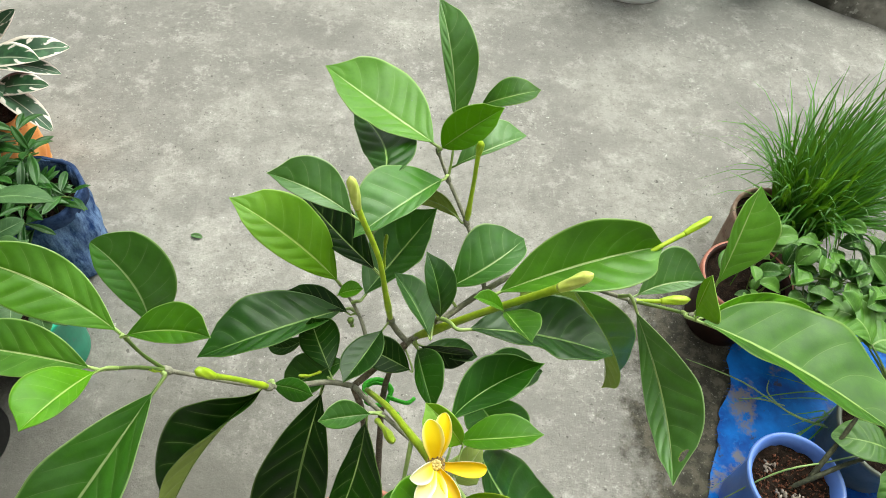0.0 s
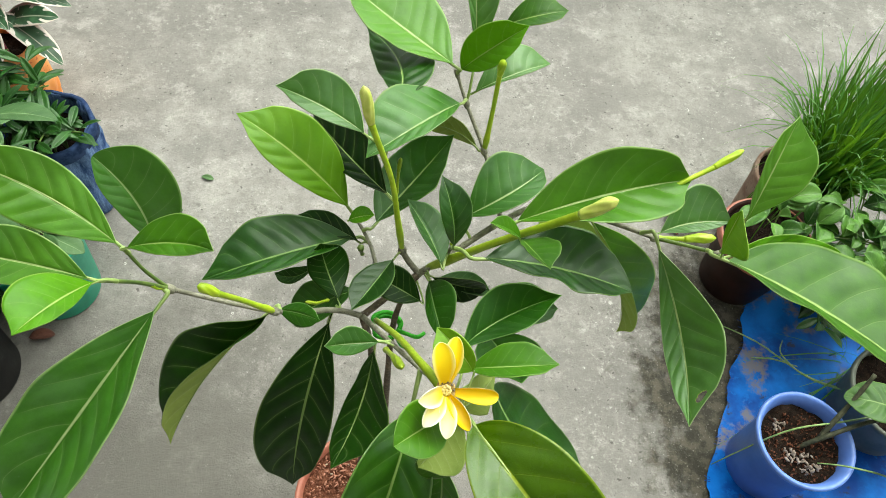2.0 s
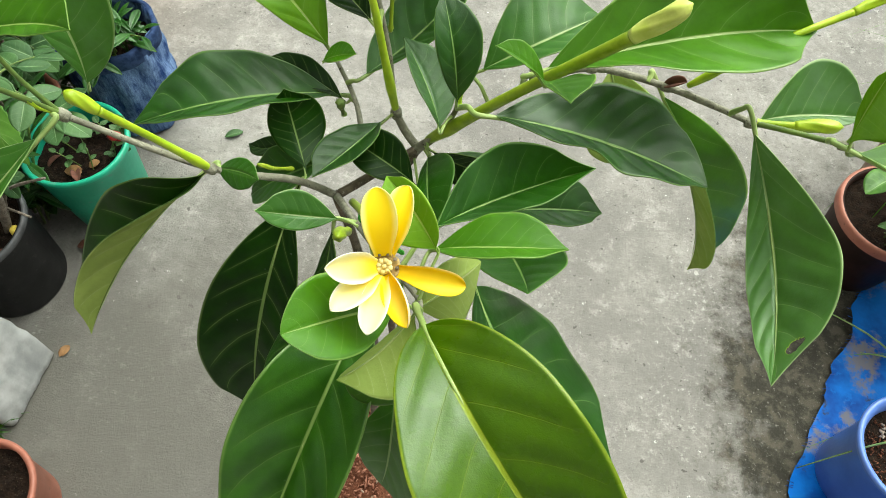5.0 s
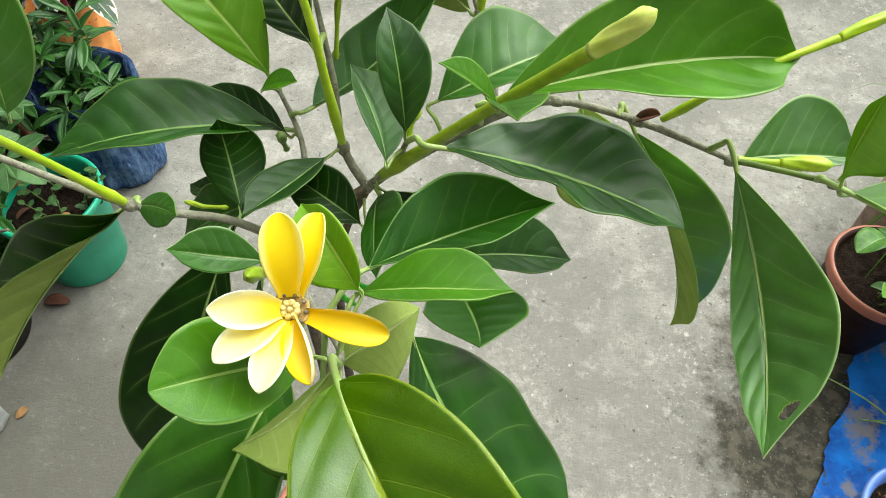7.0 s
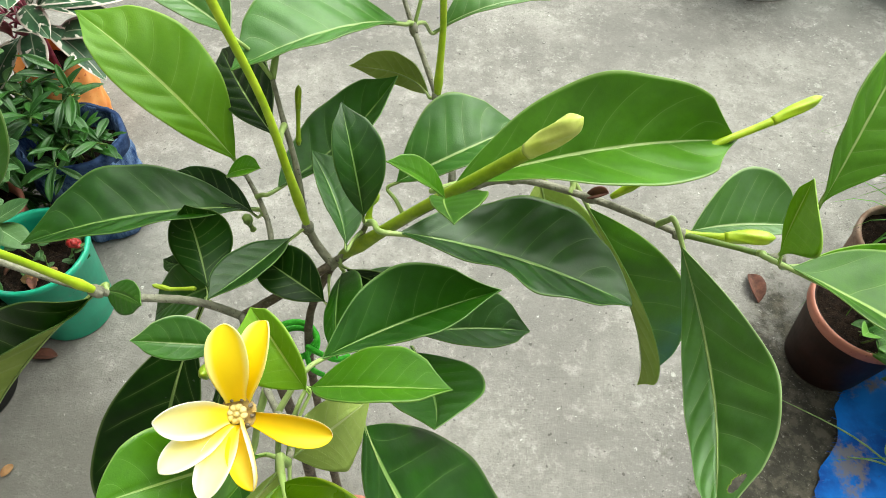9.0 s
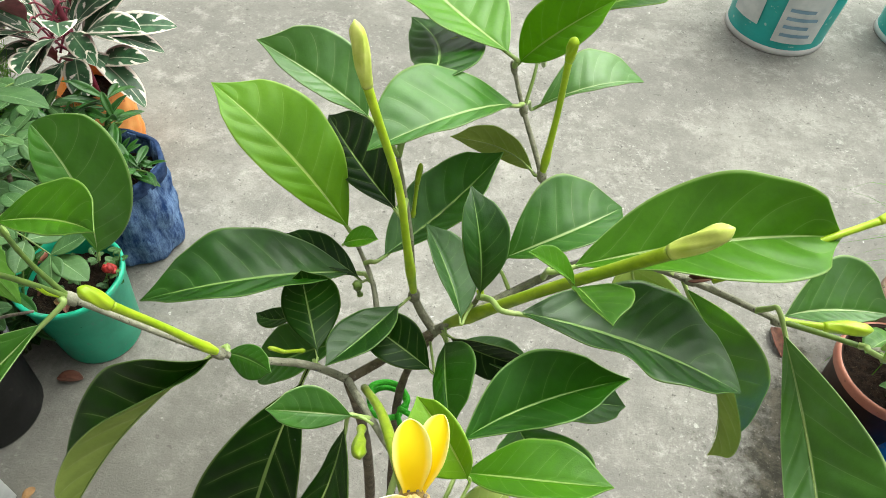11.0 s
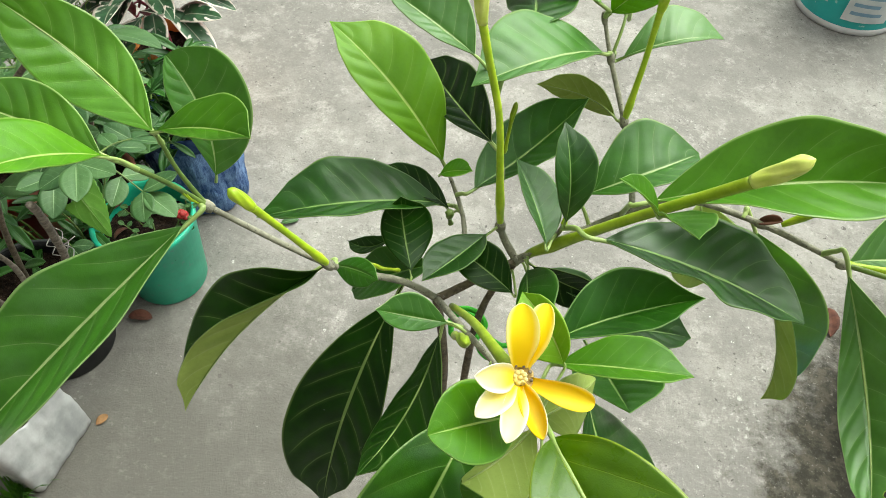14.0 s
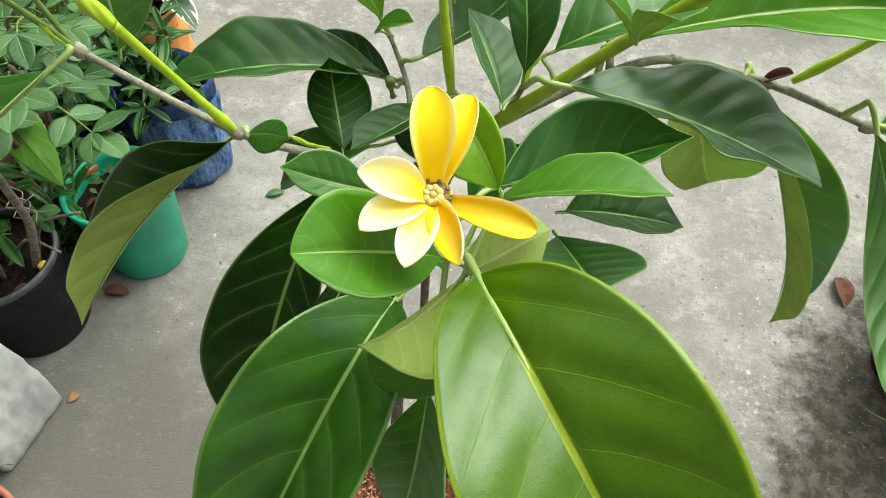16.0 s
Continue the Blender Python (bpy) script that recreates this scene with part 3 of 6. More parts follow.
leaf((-0.044, 0.519, 1.027), (-0.048, 0.524, 1.064), (-0.060, 0.547, 1.084), (0.814, 0.578, -0.055), (0.010, 0.016), (-0.001, -0.000), deep, hold=(-0.045, 0.526, 1.018))
leaf((-0.050, 0.504, 1.020), (-0.065, 0.533, 1.024), (-0.085, 0.556, 1.036), (0.771, 0.583, -0.257), (0.008, 0.017), (0.001, 0.002), deep, hold=(-0.048, 0.524, 1.012))
leaf((-0.041, 0.554, 1.018), (-0.003, 0.570, 1.039), (0.027, 0.604, 1.034), (0.552, -0.831, -0.068), (0.032, 0.016), (0.006, 0.007), waxy, hold=(-0.028, 0.545, 1.002))
leaf((-0.009, 0.530, 1.050), (0.069, 0.558, 1.069), (0.141, 0.586, 1.065), (-0.548, -0.789, -0.277), (0.029, 0.028), (0.024, 0.023), pale, 0.0025, hold=(-0.011, 0.556, 1.010))
leaf((0.003, 0.505, 1.072), (-0.009, 0.504, 1.087), (-0.024, 0.500, 1.098), (-0.234, 0.972, -0.000), (0.008, 0.007), (0.004, 0.004), green)
leaf((0.003, 0.506, 1.072), (0.005, 0.483, 1.098), (0.014, 0.457, 1.117), (-0.976, -0.220, -0.006), (0.018, 0.006), (0.001, 0.001), green)
leaf((-0.030, 0.503, 1.044), (0.038, 0.507, 1.036), (0.101, 0.502, 1.020), (-0.071, -0.985, 0.159), (0.036, 0.022), (0.004, 0.003), deep, 0.0045, blunt=0.70, hold=(-0.045, 0.526, 1.018))
leaf((0.065, 0.578, 1.021), (0.123, 0.557, 0.926), (0.147, 0.557, 0.836), (-0.868, -0.314, -0.384), (0.039, -0.008), (-0.013, 0.019), green, hold=(0.063, 0.573, 1.018))
leaf((0.043, 0.626, 0.982), (0.062, 0.602, 0.944), (0.079, 0.613, 0.899), (0.669, -0.414, 0.618), (0.014, 0.039), (-0.024, 0.002), fresh)
leaf((0.118, 0.552, 1.033), (0.152, 0.485, 0.985), (0.149, 0.408, 0.989), (-0.668, 0.082, -0.740), (0.041, 0.014), (-0.000, 0.001), bloom, 0.0012, fold=0.30, hole=(0.86, 0.24, 0.030, 0.10), hold=(0.114, 0.564, 1.014))
leaf((0.180, 0.550, 1.059), (0.186, 0.570, 1.096), (0.199, 0.605, 1.129), (0.907, 0.173, -0.383), (0.017, 0.029), (0.005, 0.006), pale, fore=1.45, blunt=0.90, hold=(0.172, 0.541, 1.030))
leaf((0.169, 0.532, 1.036), (0.167, 0.541, 1.060), (0.167, 0.546, 1.085), (0.345, -0.896, 0.278), (0.004, 0.035), (0.002, 0.004), lime, fore=1.6, blunt=0.8, hold=(0.172, 0.541, 1.030))
leaf((0.132, 0.572, 1.002), (0.173, 0.599, 0.988), (0.211, 0.605, 0.989), (0.107, -0.976, -0.191), (0.030, 0.009), (0.019, -0.001), bloom, hold=(0.127, 0.561, 1.013))
leaf((0.163, 0.535, 1.038), (0.255, 0.503, 1.024), (0.335, 0.448, 1.017), (-0.371, -0.871, 0.323), (0.064, 0.032), (0.007, 0.004), green, 0.003, hold=(0.164, 0.545, 1.027))
leaf((0.178, 0.541, 1.024), (0.248, 0.571, 0.999), (0.325, 0.575, 0.982), (0.049, -0.870, -0.491), (0.016, 0.013), (0.002, 0.002), fresh, hold=(0.172, 0.541, 1.030))
leaf((-0.123, 0.548, 0.984), (-0.175, 0.509, 1.010), (-0.240, 0.484, 0.995), (-0.397, 0.905, -0.153), (0.018, 0.034), (0.006, 0.005), deep, hold=(-0.114, 0.538, 0.992))
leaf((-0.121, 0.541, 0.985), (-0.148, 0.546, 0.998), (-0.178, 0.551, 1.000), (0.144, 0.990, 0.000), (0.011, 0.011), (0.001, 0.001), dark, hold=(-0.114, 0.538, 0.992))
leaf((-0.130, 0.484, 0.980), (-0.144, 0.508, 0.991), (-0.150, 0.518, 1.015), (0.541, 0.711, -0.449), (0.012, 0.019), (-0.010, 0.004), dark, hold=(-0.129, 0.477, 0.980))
leaf((-0.090, 0.525, 0.996), (-0.104, 0.496, 0.999), (-0.118, 0.468, 1.003), (-0.849, 0.421, -0.318), (0.019, 0.014), (0.007, 0.007), deep, hold=(-0.085, 0.533, 0.994))
leaf((-0.176, 0.463, 0.999), (-0.157, 0.456, 1.013), (-0.137, 0.446, 1.025), (0.011, -0.830, -0.558), (0.008, 0.010), (-0.002, -0.002), deep, hold=(-0.176, 0.459, 1.005))
leaf((-0.117, 0.503, 0.975), (-0.149, 0.489, 0.965), (-0.176, 0.484, 0.939), (-0.272, 0.960, 0.068), (0.018, 0.020), (0.002, 0.003), deep, hold=(-0.102, 0.512, 0.974))
leaf((-0.090, 0.441, 1.011), (-0.112, 0.434, 1.017), (-0.130, 0.424, 1.031), (-0.070, 0.825, 0.561), (0.008, 0.014), (-0.000, -0.000), waxy, hold=(-0.080, 0.440, 1.006))
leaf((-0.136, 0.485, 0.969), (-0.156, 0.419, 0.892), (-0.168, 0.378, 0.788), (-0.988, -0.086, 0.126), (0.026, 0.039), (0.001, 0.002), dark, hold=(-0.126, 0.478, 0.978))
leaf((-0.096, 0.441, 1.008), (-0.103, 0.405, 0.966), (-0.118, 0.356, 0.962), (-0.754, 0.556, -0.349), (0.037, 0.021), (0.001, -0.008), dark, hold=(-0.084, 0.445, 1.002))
leaf((-0.063, 0.394, 1.008), (-0.072, 0.335, 1.007), (-0.095, 0.264, 0.933), (-0.970, 0.175, 0.168), (0.026, 0.031), (0.022, 0.021), sheen, hold=(-0.060, 0.415, 1.030))
leaf((-0.038, 0.375, 1.068), (-0.054, 0.357, 1.088), (-0.072, 0.339, 1.102), (-0.448, 0.833, 0.324), (0.0155, 0.0175), (0.006, 0.005), green, blunt=0.62, point=0.2, hold=(-0.030, 0.375, 1.066))
leaf((-0.030, 0.376, 1.065), (-0.044, 0.356, 1.053), (-0.056, 0.339, 1.061), (0.857, -0.354, 0.373), (0.008, 0.019), (0.004, 0.004), fresh)
leaf((-0.034, 0.379, 1.054), (-0.020, 0.392, 1.061), (-0.010, 0.411, 1.052), (-0.441, 0.476, 0.761), (0.023, 0.010), (0.001, 0.000), fresh, fore=0.5, blunt=0.6, hold=(-0.033, 0.382, 1.060))
leaf((-0.031, 0.372, 1.075), (0.017, 0.313, 1.082), (0.078, 0.280, 1.004), (-0.710, -0.477, -0.518), (0.037, 0.024), (-0.004, 0.020), olive, fore=0.72, hold=(-0.030, 0.374, 1.067))
leaf((-0.014, 0.407, 1.051), (0.023, 0.372, 1.007), (0.078, 0.343, 0.981), (-0.087, -0.952, 0.293), (0.073, 0.018), (-0.019, -0.010), deep, 0.002, hold=(-0.037, 0.389, 1.054))
leaf((-0.033, 0.404, 1.066), (-0.006, 0.401, 1.086), (0.025, 0.403, 1.093), (-0.180, -0.958, 0.224), (0.015, 0.013), (0.003, 0.003), green, hold=(-0.037, 0.389, 1.054))
leaf((-0.037, 0.418, 1.057), (-0.008, 0.452, 1.045), (0.035, 0.471, 1.059), (0.692, -0.720, -0.057), (0.018, 0.018), (0.019, 0.018), deep, hold=(-0.047, 0.400, 1.044))
leaf((-0.012, 0.483, 0.980), (0.020, 0.499, 0.972), (0.055, 0.511, 0.961), (0.505, -0.856, -0.109), (0.023, 0.016), (0.008, 0.008), deep)
leaf((-0.012, 0.487, 0.960), (0.008, 0.453, 0.977), (0.016, 0.420, 1.011), (-0.575, -0.657, -0.487), (0.026, 0.014), (-0.011, 0.023), deep)
leaf((-0.060, 0.517, 0.979), (-0.054, 0.486, 0.990), (-0.043, 0.454, 0.993), (-0.712, -0.269, -0.648), (0.025, 0.008), (-0.000, -0.001), deep, hold=(-0.065, 0.523, 0.982))
leaf((-0.059, 0.520, 0.970), (-0.029, 0.523, 0.966), (-0.003, 0.526, 0.950), (0.097, -0.995, 0.000), (0.011, 0.011), (0.001, 0.001), deep, hold=(-0.067, 0.524, 0.977))
leaf((-0.027, 0.396, 1.080), (-0.038, 0.403, 1.096), (-0.054, 0.417, 1.098), (0.744, 0.487, 0.457), (0.015, 0.008), (0.006, 0.004), lime, hold=(-0.032, 0.380, 1.062))
leaf((-0.039, 0.361, 1.008), (-0.036, 0.332, 0.985), (-0.040, 0.322, 0.942), (-0.845, 0.439, -0.304), (0.023, 0.019), (0.000, -0.000), waxy, hold=(-0.044, 0.396, 1.048))
leaf((-0.260, 0.451, 1.088), (-0.322, 0.482, 1.098), (-0.365, 0.476, 1.140), (0.374, 0.863, 0.339), (0.024, 0.023), (-0.003, -0.000), pale, hold=(-0.259, 0.450, 1.090))
leaf((-0.263, 0.420, 1.105), (-0.313, 0.427, 1.105), (-0.362, 0.430, 1.105), (0.092, 0.912, 0.400), (0.015, 0.021), (0.001, 0.000), pale, hold=(-0.2585, 0.428, 1.091))
leaf((-0.262, 0.419, 1.108), (-0.266, 0.388, 1.137), (-0.275, 0.364, 1.145), (-0.668, 0.738, -0.089), (0.009, 0.021), (-0.001, -0.000), fresh, hold=(-0.2585, 0.428, 1.091))
leaf((-0.290, 0.513, 0.980), (-0.297, 0.530, 1.022), (-0.328, 0.549, 1.055), (0.881, 0.397, 0.256), (0.015, 0.041), (0.005, 0.003), waxy, 0.0006, blunt=0.60, point=0.25)
leaf((-0.259, 0.446, 1.101), (-0.225, 0.447, 1.114), (-0.193, 0.438, 1.126), (-0.064, -0.974, -0.219), (0.018, 0.010), (0.005, 0.005), green, hold=(-0.260, 0.450, 1.096))
leaf((-0.242, 0.442, 1.050), (-0.289, 0.367, 1.009), (-0.337, 0.305, 0.957), (-0.790, 0.612, 0.009), (0.046, 0.024), (0.026, 0.029), waxy, hold=(-0.246, 0.448, 1.048))
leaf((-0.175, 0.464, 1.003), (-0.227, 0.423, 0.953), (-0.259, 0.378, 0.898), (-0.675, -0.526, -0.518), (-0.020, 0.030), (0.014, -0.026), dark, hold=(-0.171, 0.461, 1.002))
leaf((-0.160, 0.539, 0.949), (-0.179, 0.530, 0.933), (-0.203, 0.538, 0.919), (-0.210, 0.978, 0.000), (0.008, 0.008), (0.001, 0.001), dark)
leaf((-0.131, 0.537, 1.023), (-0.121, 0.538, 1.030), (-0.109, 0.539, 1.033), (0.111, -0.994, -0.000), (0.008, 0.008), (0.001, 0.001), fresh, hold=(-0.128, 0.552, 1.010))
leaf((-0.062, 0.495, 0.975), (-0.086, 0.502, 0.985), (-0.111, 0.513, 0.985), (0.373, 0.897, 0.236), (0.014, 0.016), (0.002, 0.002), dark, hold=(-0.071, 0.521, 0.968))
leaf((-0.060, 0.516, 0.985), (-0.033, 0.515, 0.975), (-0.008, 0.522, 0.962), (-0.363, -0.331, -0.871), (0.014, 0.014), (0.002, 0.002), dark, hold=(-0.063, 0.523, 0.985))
leaf((-0.024, 0.354, 1.048), (-0.039, 0.349, 1.038), (-0.057, 0.348, 1.042), (-0.230, 0.213, 0.950), (0.013, 0.013), (0.001, 0.001), green, blunt=0.62, point=0.2, hold=(-0.030, 0.376, 1.065))


def stem(points, radii, skin, name="branch", rough=0.06):
    return part(name, tube(points, radii, 10, rough=rough, rng=random.Random(len(points))), skin, shrub)


def node_ring(p, r, skin, d=(0, 0, 1)):
    """A swollen joint on a branch."""
    d = Vector(d).normalized()
    p = Vector(p)
    return part("node", tube([p - d * 0.004, p - d * 0.0015, p + d * 0.0015, p + d * 0.004], [r * 0.6, r * 0.86, r * 0.86, r * 0.6], 10), skin, shrub)


LNODE, LBB, CROWN, FORK, BBASE = (-0.243, 0.449, 1.045), (-0.176, 0.459, 1.005), (-0.112, 0.482, 0.965), (-0.069, 0.523, 0.975), (-0.085, 0.533, 0.994)
TN, TN2, TN3, RN, RN2 = (-0.025, 0.616, 1.035), (-0.045, 0.640, 1.064), (-0.056, 0.652, 1.085), (0.127, 0.561, 1.013), (0.172, 0.541, 1.030)
# trunk: two stems out of the soil, tied with twine below the crown
stem([(-0.115, 0.475, 0.22), (-0.122, 0.478, 0.45), (-0.106, 0.482, 0.72), (-0.104, 0.482, 0.88), CROWN], [0.0060, 0.0054, 0.0046, 0.0036, 0.0029], bark_brown, "trunk", 0.1)
stem([(-0.100, 0.492, 0.22), (-0.092, 0.490, 0.50), (-0.090, 0.496, 0.78), (-0.086, 0.506, 0.92), FORK], [0.0044, 0.0040, 0.0034, 0.0028, 0.0025], bark_brown, "trunk", 0.1)
stem([CROWN, (-0.134, 0.475, 0.985), LBB, LNODE], [0.0027, 0.0024, 0.0021, 0.0018], bark)
stem([LNODE, (-0.253, 0.437, 1.074), (-0.263, 0.4205, 1.1045)], [0.0016, 0.0015, 0.0012], twig)
stem([LNODE, (-0.254, 0.449, 1.070), (-0.260, 0.450, 1.096)], [0.0016, 0.0013, 0.0012], twig)
stem([FORK, BBASE, (-0.092, 0.548, 1.030), (-0.098, 0.556, 1.056), (-0.105, 0.567, 1.074)], [0.0028, 0.0024, 0.0018, 0.0016, 0.0012], bark)
stem([FORK, (-0.050, 0.530, 0.992), (-0.005, 0.560, 1.012), (0.028, 0.578, 1.016), (0.075, 0.572, 1.018), RN], [0.0030, 0.0028, 0.0025, 0.0024, 0.0022, 0.0020], bark)
stem([RN, (0.150, 0.551, 1.022), RN2], [0.0018, 0.0017, 0.0015], twig)
stem([(-0.005, 0.560, 1.012), (-0.010, 0.590, 1.012), TN, TN2, TN3], [0.0022, 0.0021, 0.0020, 0.0017, 0.0013], bark)
stem([TN2, (-0.043, 0.658, 1.080), (-0.044, 0.684, 1.092)], [0.0012, 0.0011, 0.0009], twig)
stem([(-0.100, 0.508, 0.972), (-0.112, 0.536, 0.990), (-0.128, 0.552, 1.010)], [0.0021, 0.0017, 0.0013], bark)
stem([CROWN, (-0.094, 0.500, 0.968), FORK], [0.0030, 0.0028, 0.0029], bark_brown)
stem([FORK, (-0.052, 0.522, 1.002), (-0.045, 0.526, 1.018)], [0.0020, 0.0017, 0.0015], bark)
stem([CROWN, (-0.092, 0.455, 0.992), (-0.060, 0.415, 1.030), (-0.034, 0.385, 1.058), (-0.030, 0.374, 1.067)], [0.0025, 0.0020, 0.0017, 0.0015, 0.0012], bark)
for p, r, d in ((LNODE, 0.0042, (-1, 0, 0.5)), (LBB, 0.0042, (-1, 0, 0.4)), (BBASE, 0.0044, (0, 0.2, 1)), (FORK, 0.0040, (0.3, 0.2, 1)), (TN, 0.0038, (-0.3, 0.3, 1)), (TN2, 0.0032, (-0.3, 0.3, 1)), (TN3, 0.0026, (-0.3, 0.3, 1)), (RN, 0.0042, (1, 0, 0.2)), (RN2, 0.0034, (1, 0, 0.3)), ((0.028, 0.578, 1.016), 0.0038, (1, 0, 0)), ((0.075, 0.572, 1.018), 0.0038, (1, 0, 0))):
    node_ring(p, r, bark, d)
tie = tube([(-0.093 + (0.0125 + 0.0012 * math.sin(5 * a)) * math.cos(a), 0.500 + 0.0125 * math.sin(a), 0.905 + 0.0013 * a + 0.001 * math.sin(3 * a)) for a in [k * 0.5 for k in range(21)]], [0.0021] * 21, 7)
tie = tube([(-0.083, 0.494, 0.918), (-0.074, 0.490, 0.921), (-0.064, 0.492, 0.912), (-0.058, 0.500, 0.904)], [0.0020] * 4, 6, tie)
tie = tube([(-0.084, 0.492, 0.914), (-0.078, 0.484, 0.909), (-0.072, 0.486, 0.898)], [0.0018] * 3, 6, tie)
tagged(part("twine", tie, twine, shrub), "bright green nylon twine tied round the stems")

bract = leaf_rows((0.072, 0.572, 1.018), (0.078, 0.569, 1.026), (0.083, 0.566, 1.031), (0.3, -0.9, 0.1), (0.0035, 0.0035), (0.002, 0.002), 10, 7, 0.0, 0.6, 0.6)
part("bract", blade_grid(bmesh.new(), bract, 0.0005), (dead_leaf, dead_leaf), shrub, "dry reddish-brown bract on the branch")


def bud(base, neck, tip, r, skin, head, swell=1.0, bow=None, club=0.9):
    """A long furled flower bud: swollen calyx, thin tube and a club-shaped furled head."""
    b, n, t = Vector(base), Vector(neck), Vector(tip)
    bow = Vector(bow) if bow is not None else (b + n) / 2
    whole = tube([b, b.lerp(bow, 0.25), b.lerp(bow, 0.5), bow, n.lerp(bow, 0.3), n], [r * 0.9, r * 1.5 * swell, r * 1.15 * swell, r, r * 1.05, r * 1.15], 12)
    ob = part("flower_bud", whole, skin, shrub)
    bm = bmesh.new()
    d, up = (t - n), Vector((0.2, 0.3, 0.9))
    a = (up - d.normalized() * up.dot(d.normalized())).normalized()
    c = d.normalized().cross(a)
    rings = []
    for i in range(15):
        k = i / 14
        rad = r * (1.1 + club * math.sin(math.pi * min(1, k * 0.72 + 0.10)) ** 0.9) * (1 - max(0, (k - 0.8) / 0.2) ** 2 * 0.86)
        ring = []
        for s in range(20):
            ang = 2 * math.pi * s / 20 + 1.4 * k
            fold = 1 + 0.14 * math.cos(5 * (2 * math.pi * s / 20)) * math.sin(math.pi * k)
            ring.append(bm.verts.new(n + d * k + (a * math.cos(ang) + c * math.sin(ang)) * rad * fold))
        rings.append(ring)
    for u, v in zip(rings, rings[1:]):
        for s in range(20):
            bm.faces.new((u[s], u[(s + 1) % 20], v[(s + 1) % 20], v[s]))
    bm.faces.new(rings[-1])
    bm.faces.new(rings[0][::-1])
    part("furled_petals", bm, head, ob)
    return ob


bud(BBASE, (-0.1115, 0.5388, 1.142), (-0.116, 0.539, 1.175), 0.0021, bud_green, bud_cream, club=0.65, bow=(-0.096, 0.536, 1.085))
bud(LBB, (-0.198, 0.432, 1.081), (-0.207, 0.429, 1.095), 0.0020, bud_green, bud_green, club=0.55, bow=(-0.190, 0.446, 1.045))
bud((-0.062, 0.524, 0.985), (0.036, 0.504, 1.114), (0.054, 0.502, 1.138), 0.0030, bud_olive, bud_cream, club=0.4, bow=(-0.010, 0.514, 1.055))
bud((0.086, 0.572, 1.022), (0.155, 0.592, 1.076), (0.1768, 0.605, 1.086), 0.0019, bud_green, bud_green, club=0.45, bow=(0.120, 0.575, 1.062))
bud(TN, (-0.0245, 0.624, 1.116), (-0.024, 0.623, 1.132), 0.0019, bud_green, bud_green, club=0.5, bow=(-0.024, 0.624, 1.080))
bud((-0.094, 0.560, 1.034), (-0.094, 0.568, 1.054), (-0.093, 0.572, 1.068), 0.0012, bud_olive, bud_olive, club=0.3)
bud((-0.118, 0.528, 0.988), (-0.119, 0.527, 0.996), (-0.119, 0.526, 1.004), 0.0014, twig, twig)
bud((-0.140, 0.487, 0.978), (-0.148, 0.478, 0.988), (-0.156, 0.475, 0.994), 0.0011, bud_olive, bud_olive, club=0.15)
bud((-0.088, 0.440, 1.000), (-0.080, 0.418, 1.040), (-0.073, 0.399, 1.070), 0.0018, bud_olive, bud_olive, club=0.6)
bud(LNODE, (-0.247, 0.443, 1.056), (-0.250, 0.441, 1.066), 0.0010, bud_green, bud_green, club=0.2)
bud(RN, (0.150, 0.560, 1.018), (0.176, 0.562, 1.022), 0.0020, bud_green, bud_green)
bud((-0.045, 0.528, 1.018), (-0.044, 0.532, 1.028), (-0.042, 0.534, 1.036), 0.0016, bud_green, bud_green)

# the open flower on its long green tube
CENTRE = Vector((-0.0455, 0.3797, 1.0905))
FACING = Vector((0.20, -0.42, 0.88)).normalized()
flower = new("flower")
flower.location = CENTRE
flower.parent = shrub
flower.matrix_parent_inverse = world_of(shrub).inverted()
tagged(flower, "open golden yellow gardenia flower with seven petals")
part("flower_tube", tube([(-0.100, 0.478, 0.968), (-0.080, 0.448, 1.008), (-0.062, 0.412, 1.052), CENTRE - FACING * 0.004], [0.0024, 0.0026, 0.0028, 0.0036], 12), bud_olive, flower, "long green flower tube")


def petal(tip, wide, cup, curl, twist, skin):
    """A spoon-shaped petal: a narrow claw at the throat, a rounded end and rims rolled up by cup; curl rolls one rim over, twist turns the blade."""
    tip = Vector(tip)
    out = tip - CENTRE
    foot = CENTRE + out.normalized() * 0.0050 + FACING * 0.0004
    run = (tip - foot)
    side = out.cross(FACING).normalized()
    up = side.cross(out).normalized()
    rows = []
    nu, nv = 44, 19
    for i in range(nu):
        t = 1 - (1 - i / (nu - 1)) ** 1.7
        f = 0.50 + 0.50 * math.sin(math.pi / 2 * min(1, t / 0.60)) ** 1.6 if t < 0.60 else math.sqrt(max(0.0, 1 - ((t - 0.60) / 0.40) ** 2.8))
        ang = radians(twist) * t
        s = side * math.cos(ang) + up * math.sin(ang)
        n = up * math.cos(ang) - side * math.sin(ang)
        p = foot + run * t + up * (0.0030 * math.sin(math.pi * t) - 0.0012 * t)
        row = []
        for j in range(nv):
            v = -1 + 2 * j / (nv - 1)
            roll = curl * max(0.0, v if curl > 0 else -v) ** 3
            lift = cup * wide * f * abs(v) ** 2.2 * (0.6 + 0.6 * t) + abs(roll) * wide * f * 1.1
            row.append((p + s * (v * wide * f * (1 - 0.22 * cup * v * v - abs(roll) * 0.7)) + n * (lift + 0.00008 * math.sin(4 * v + 5 * t) * f), n, t, (v + 1) / 2, 0.0))
        rows.append(row)
    bm = blade_grid(bmesh.new(), rows, 0.0008)
    part("petal", bm, (skin, skin), flower)


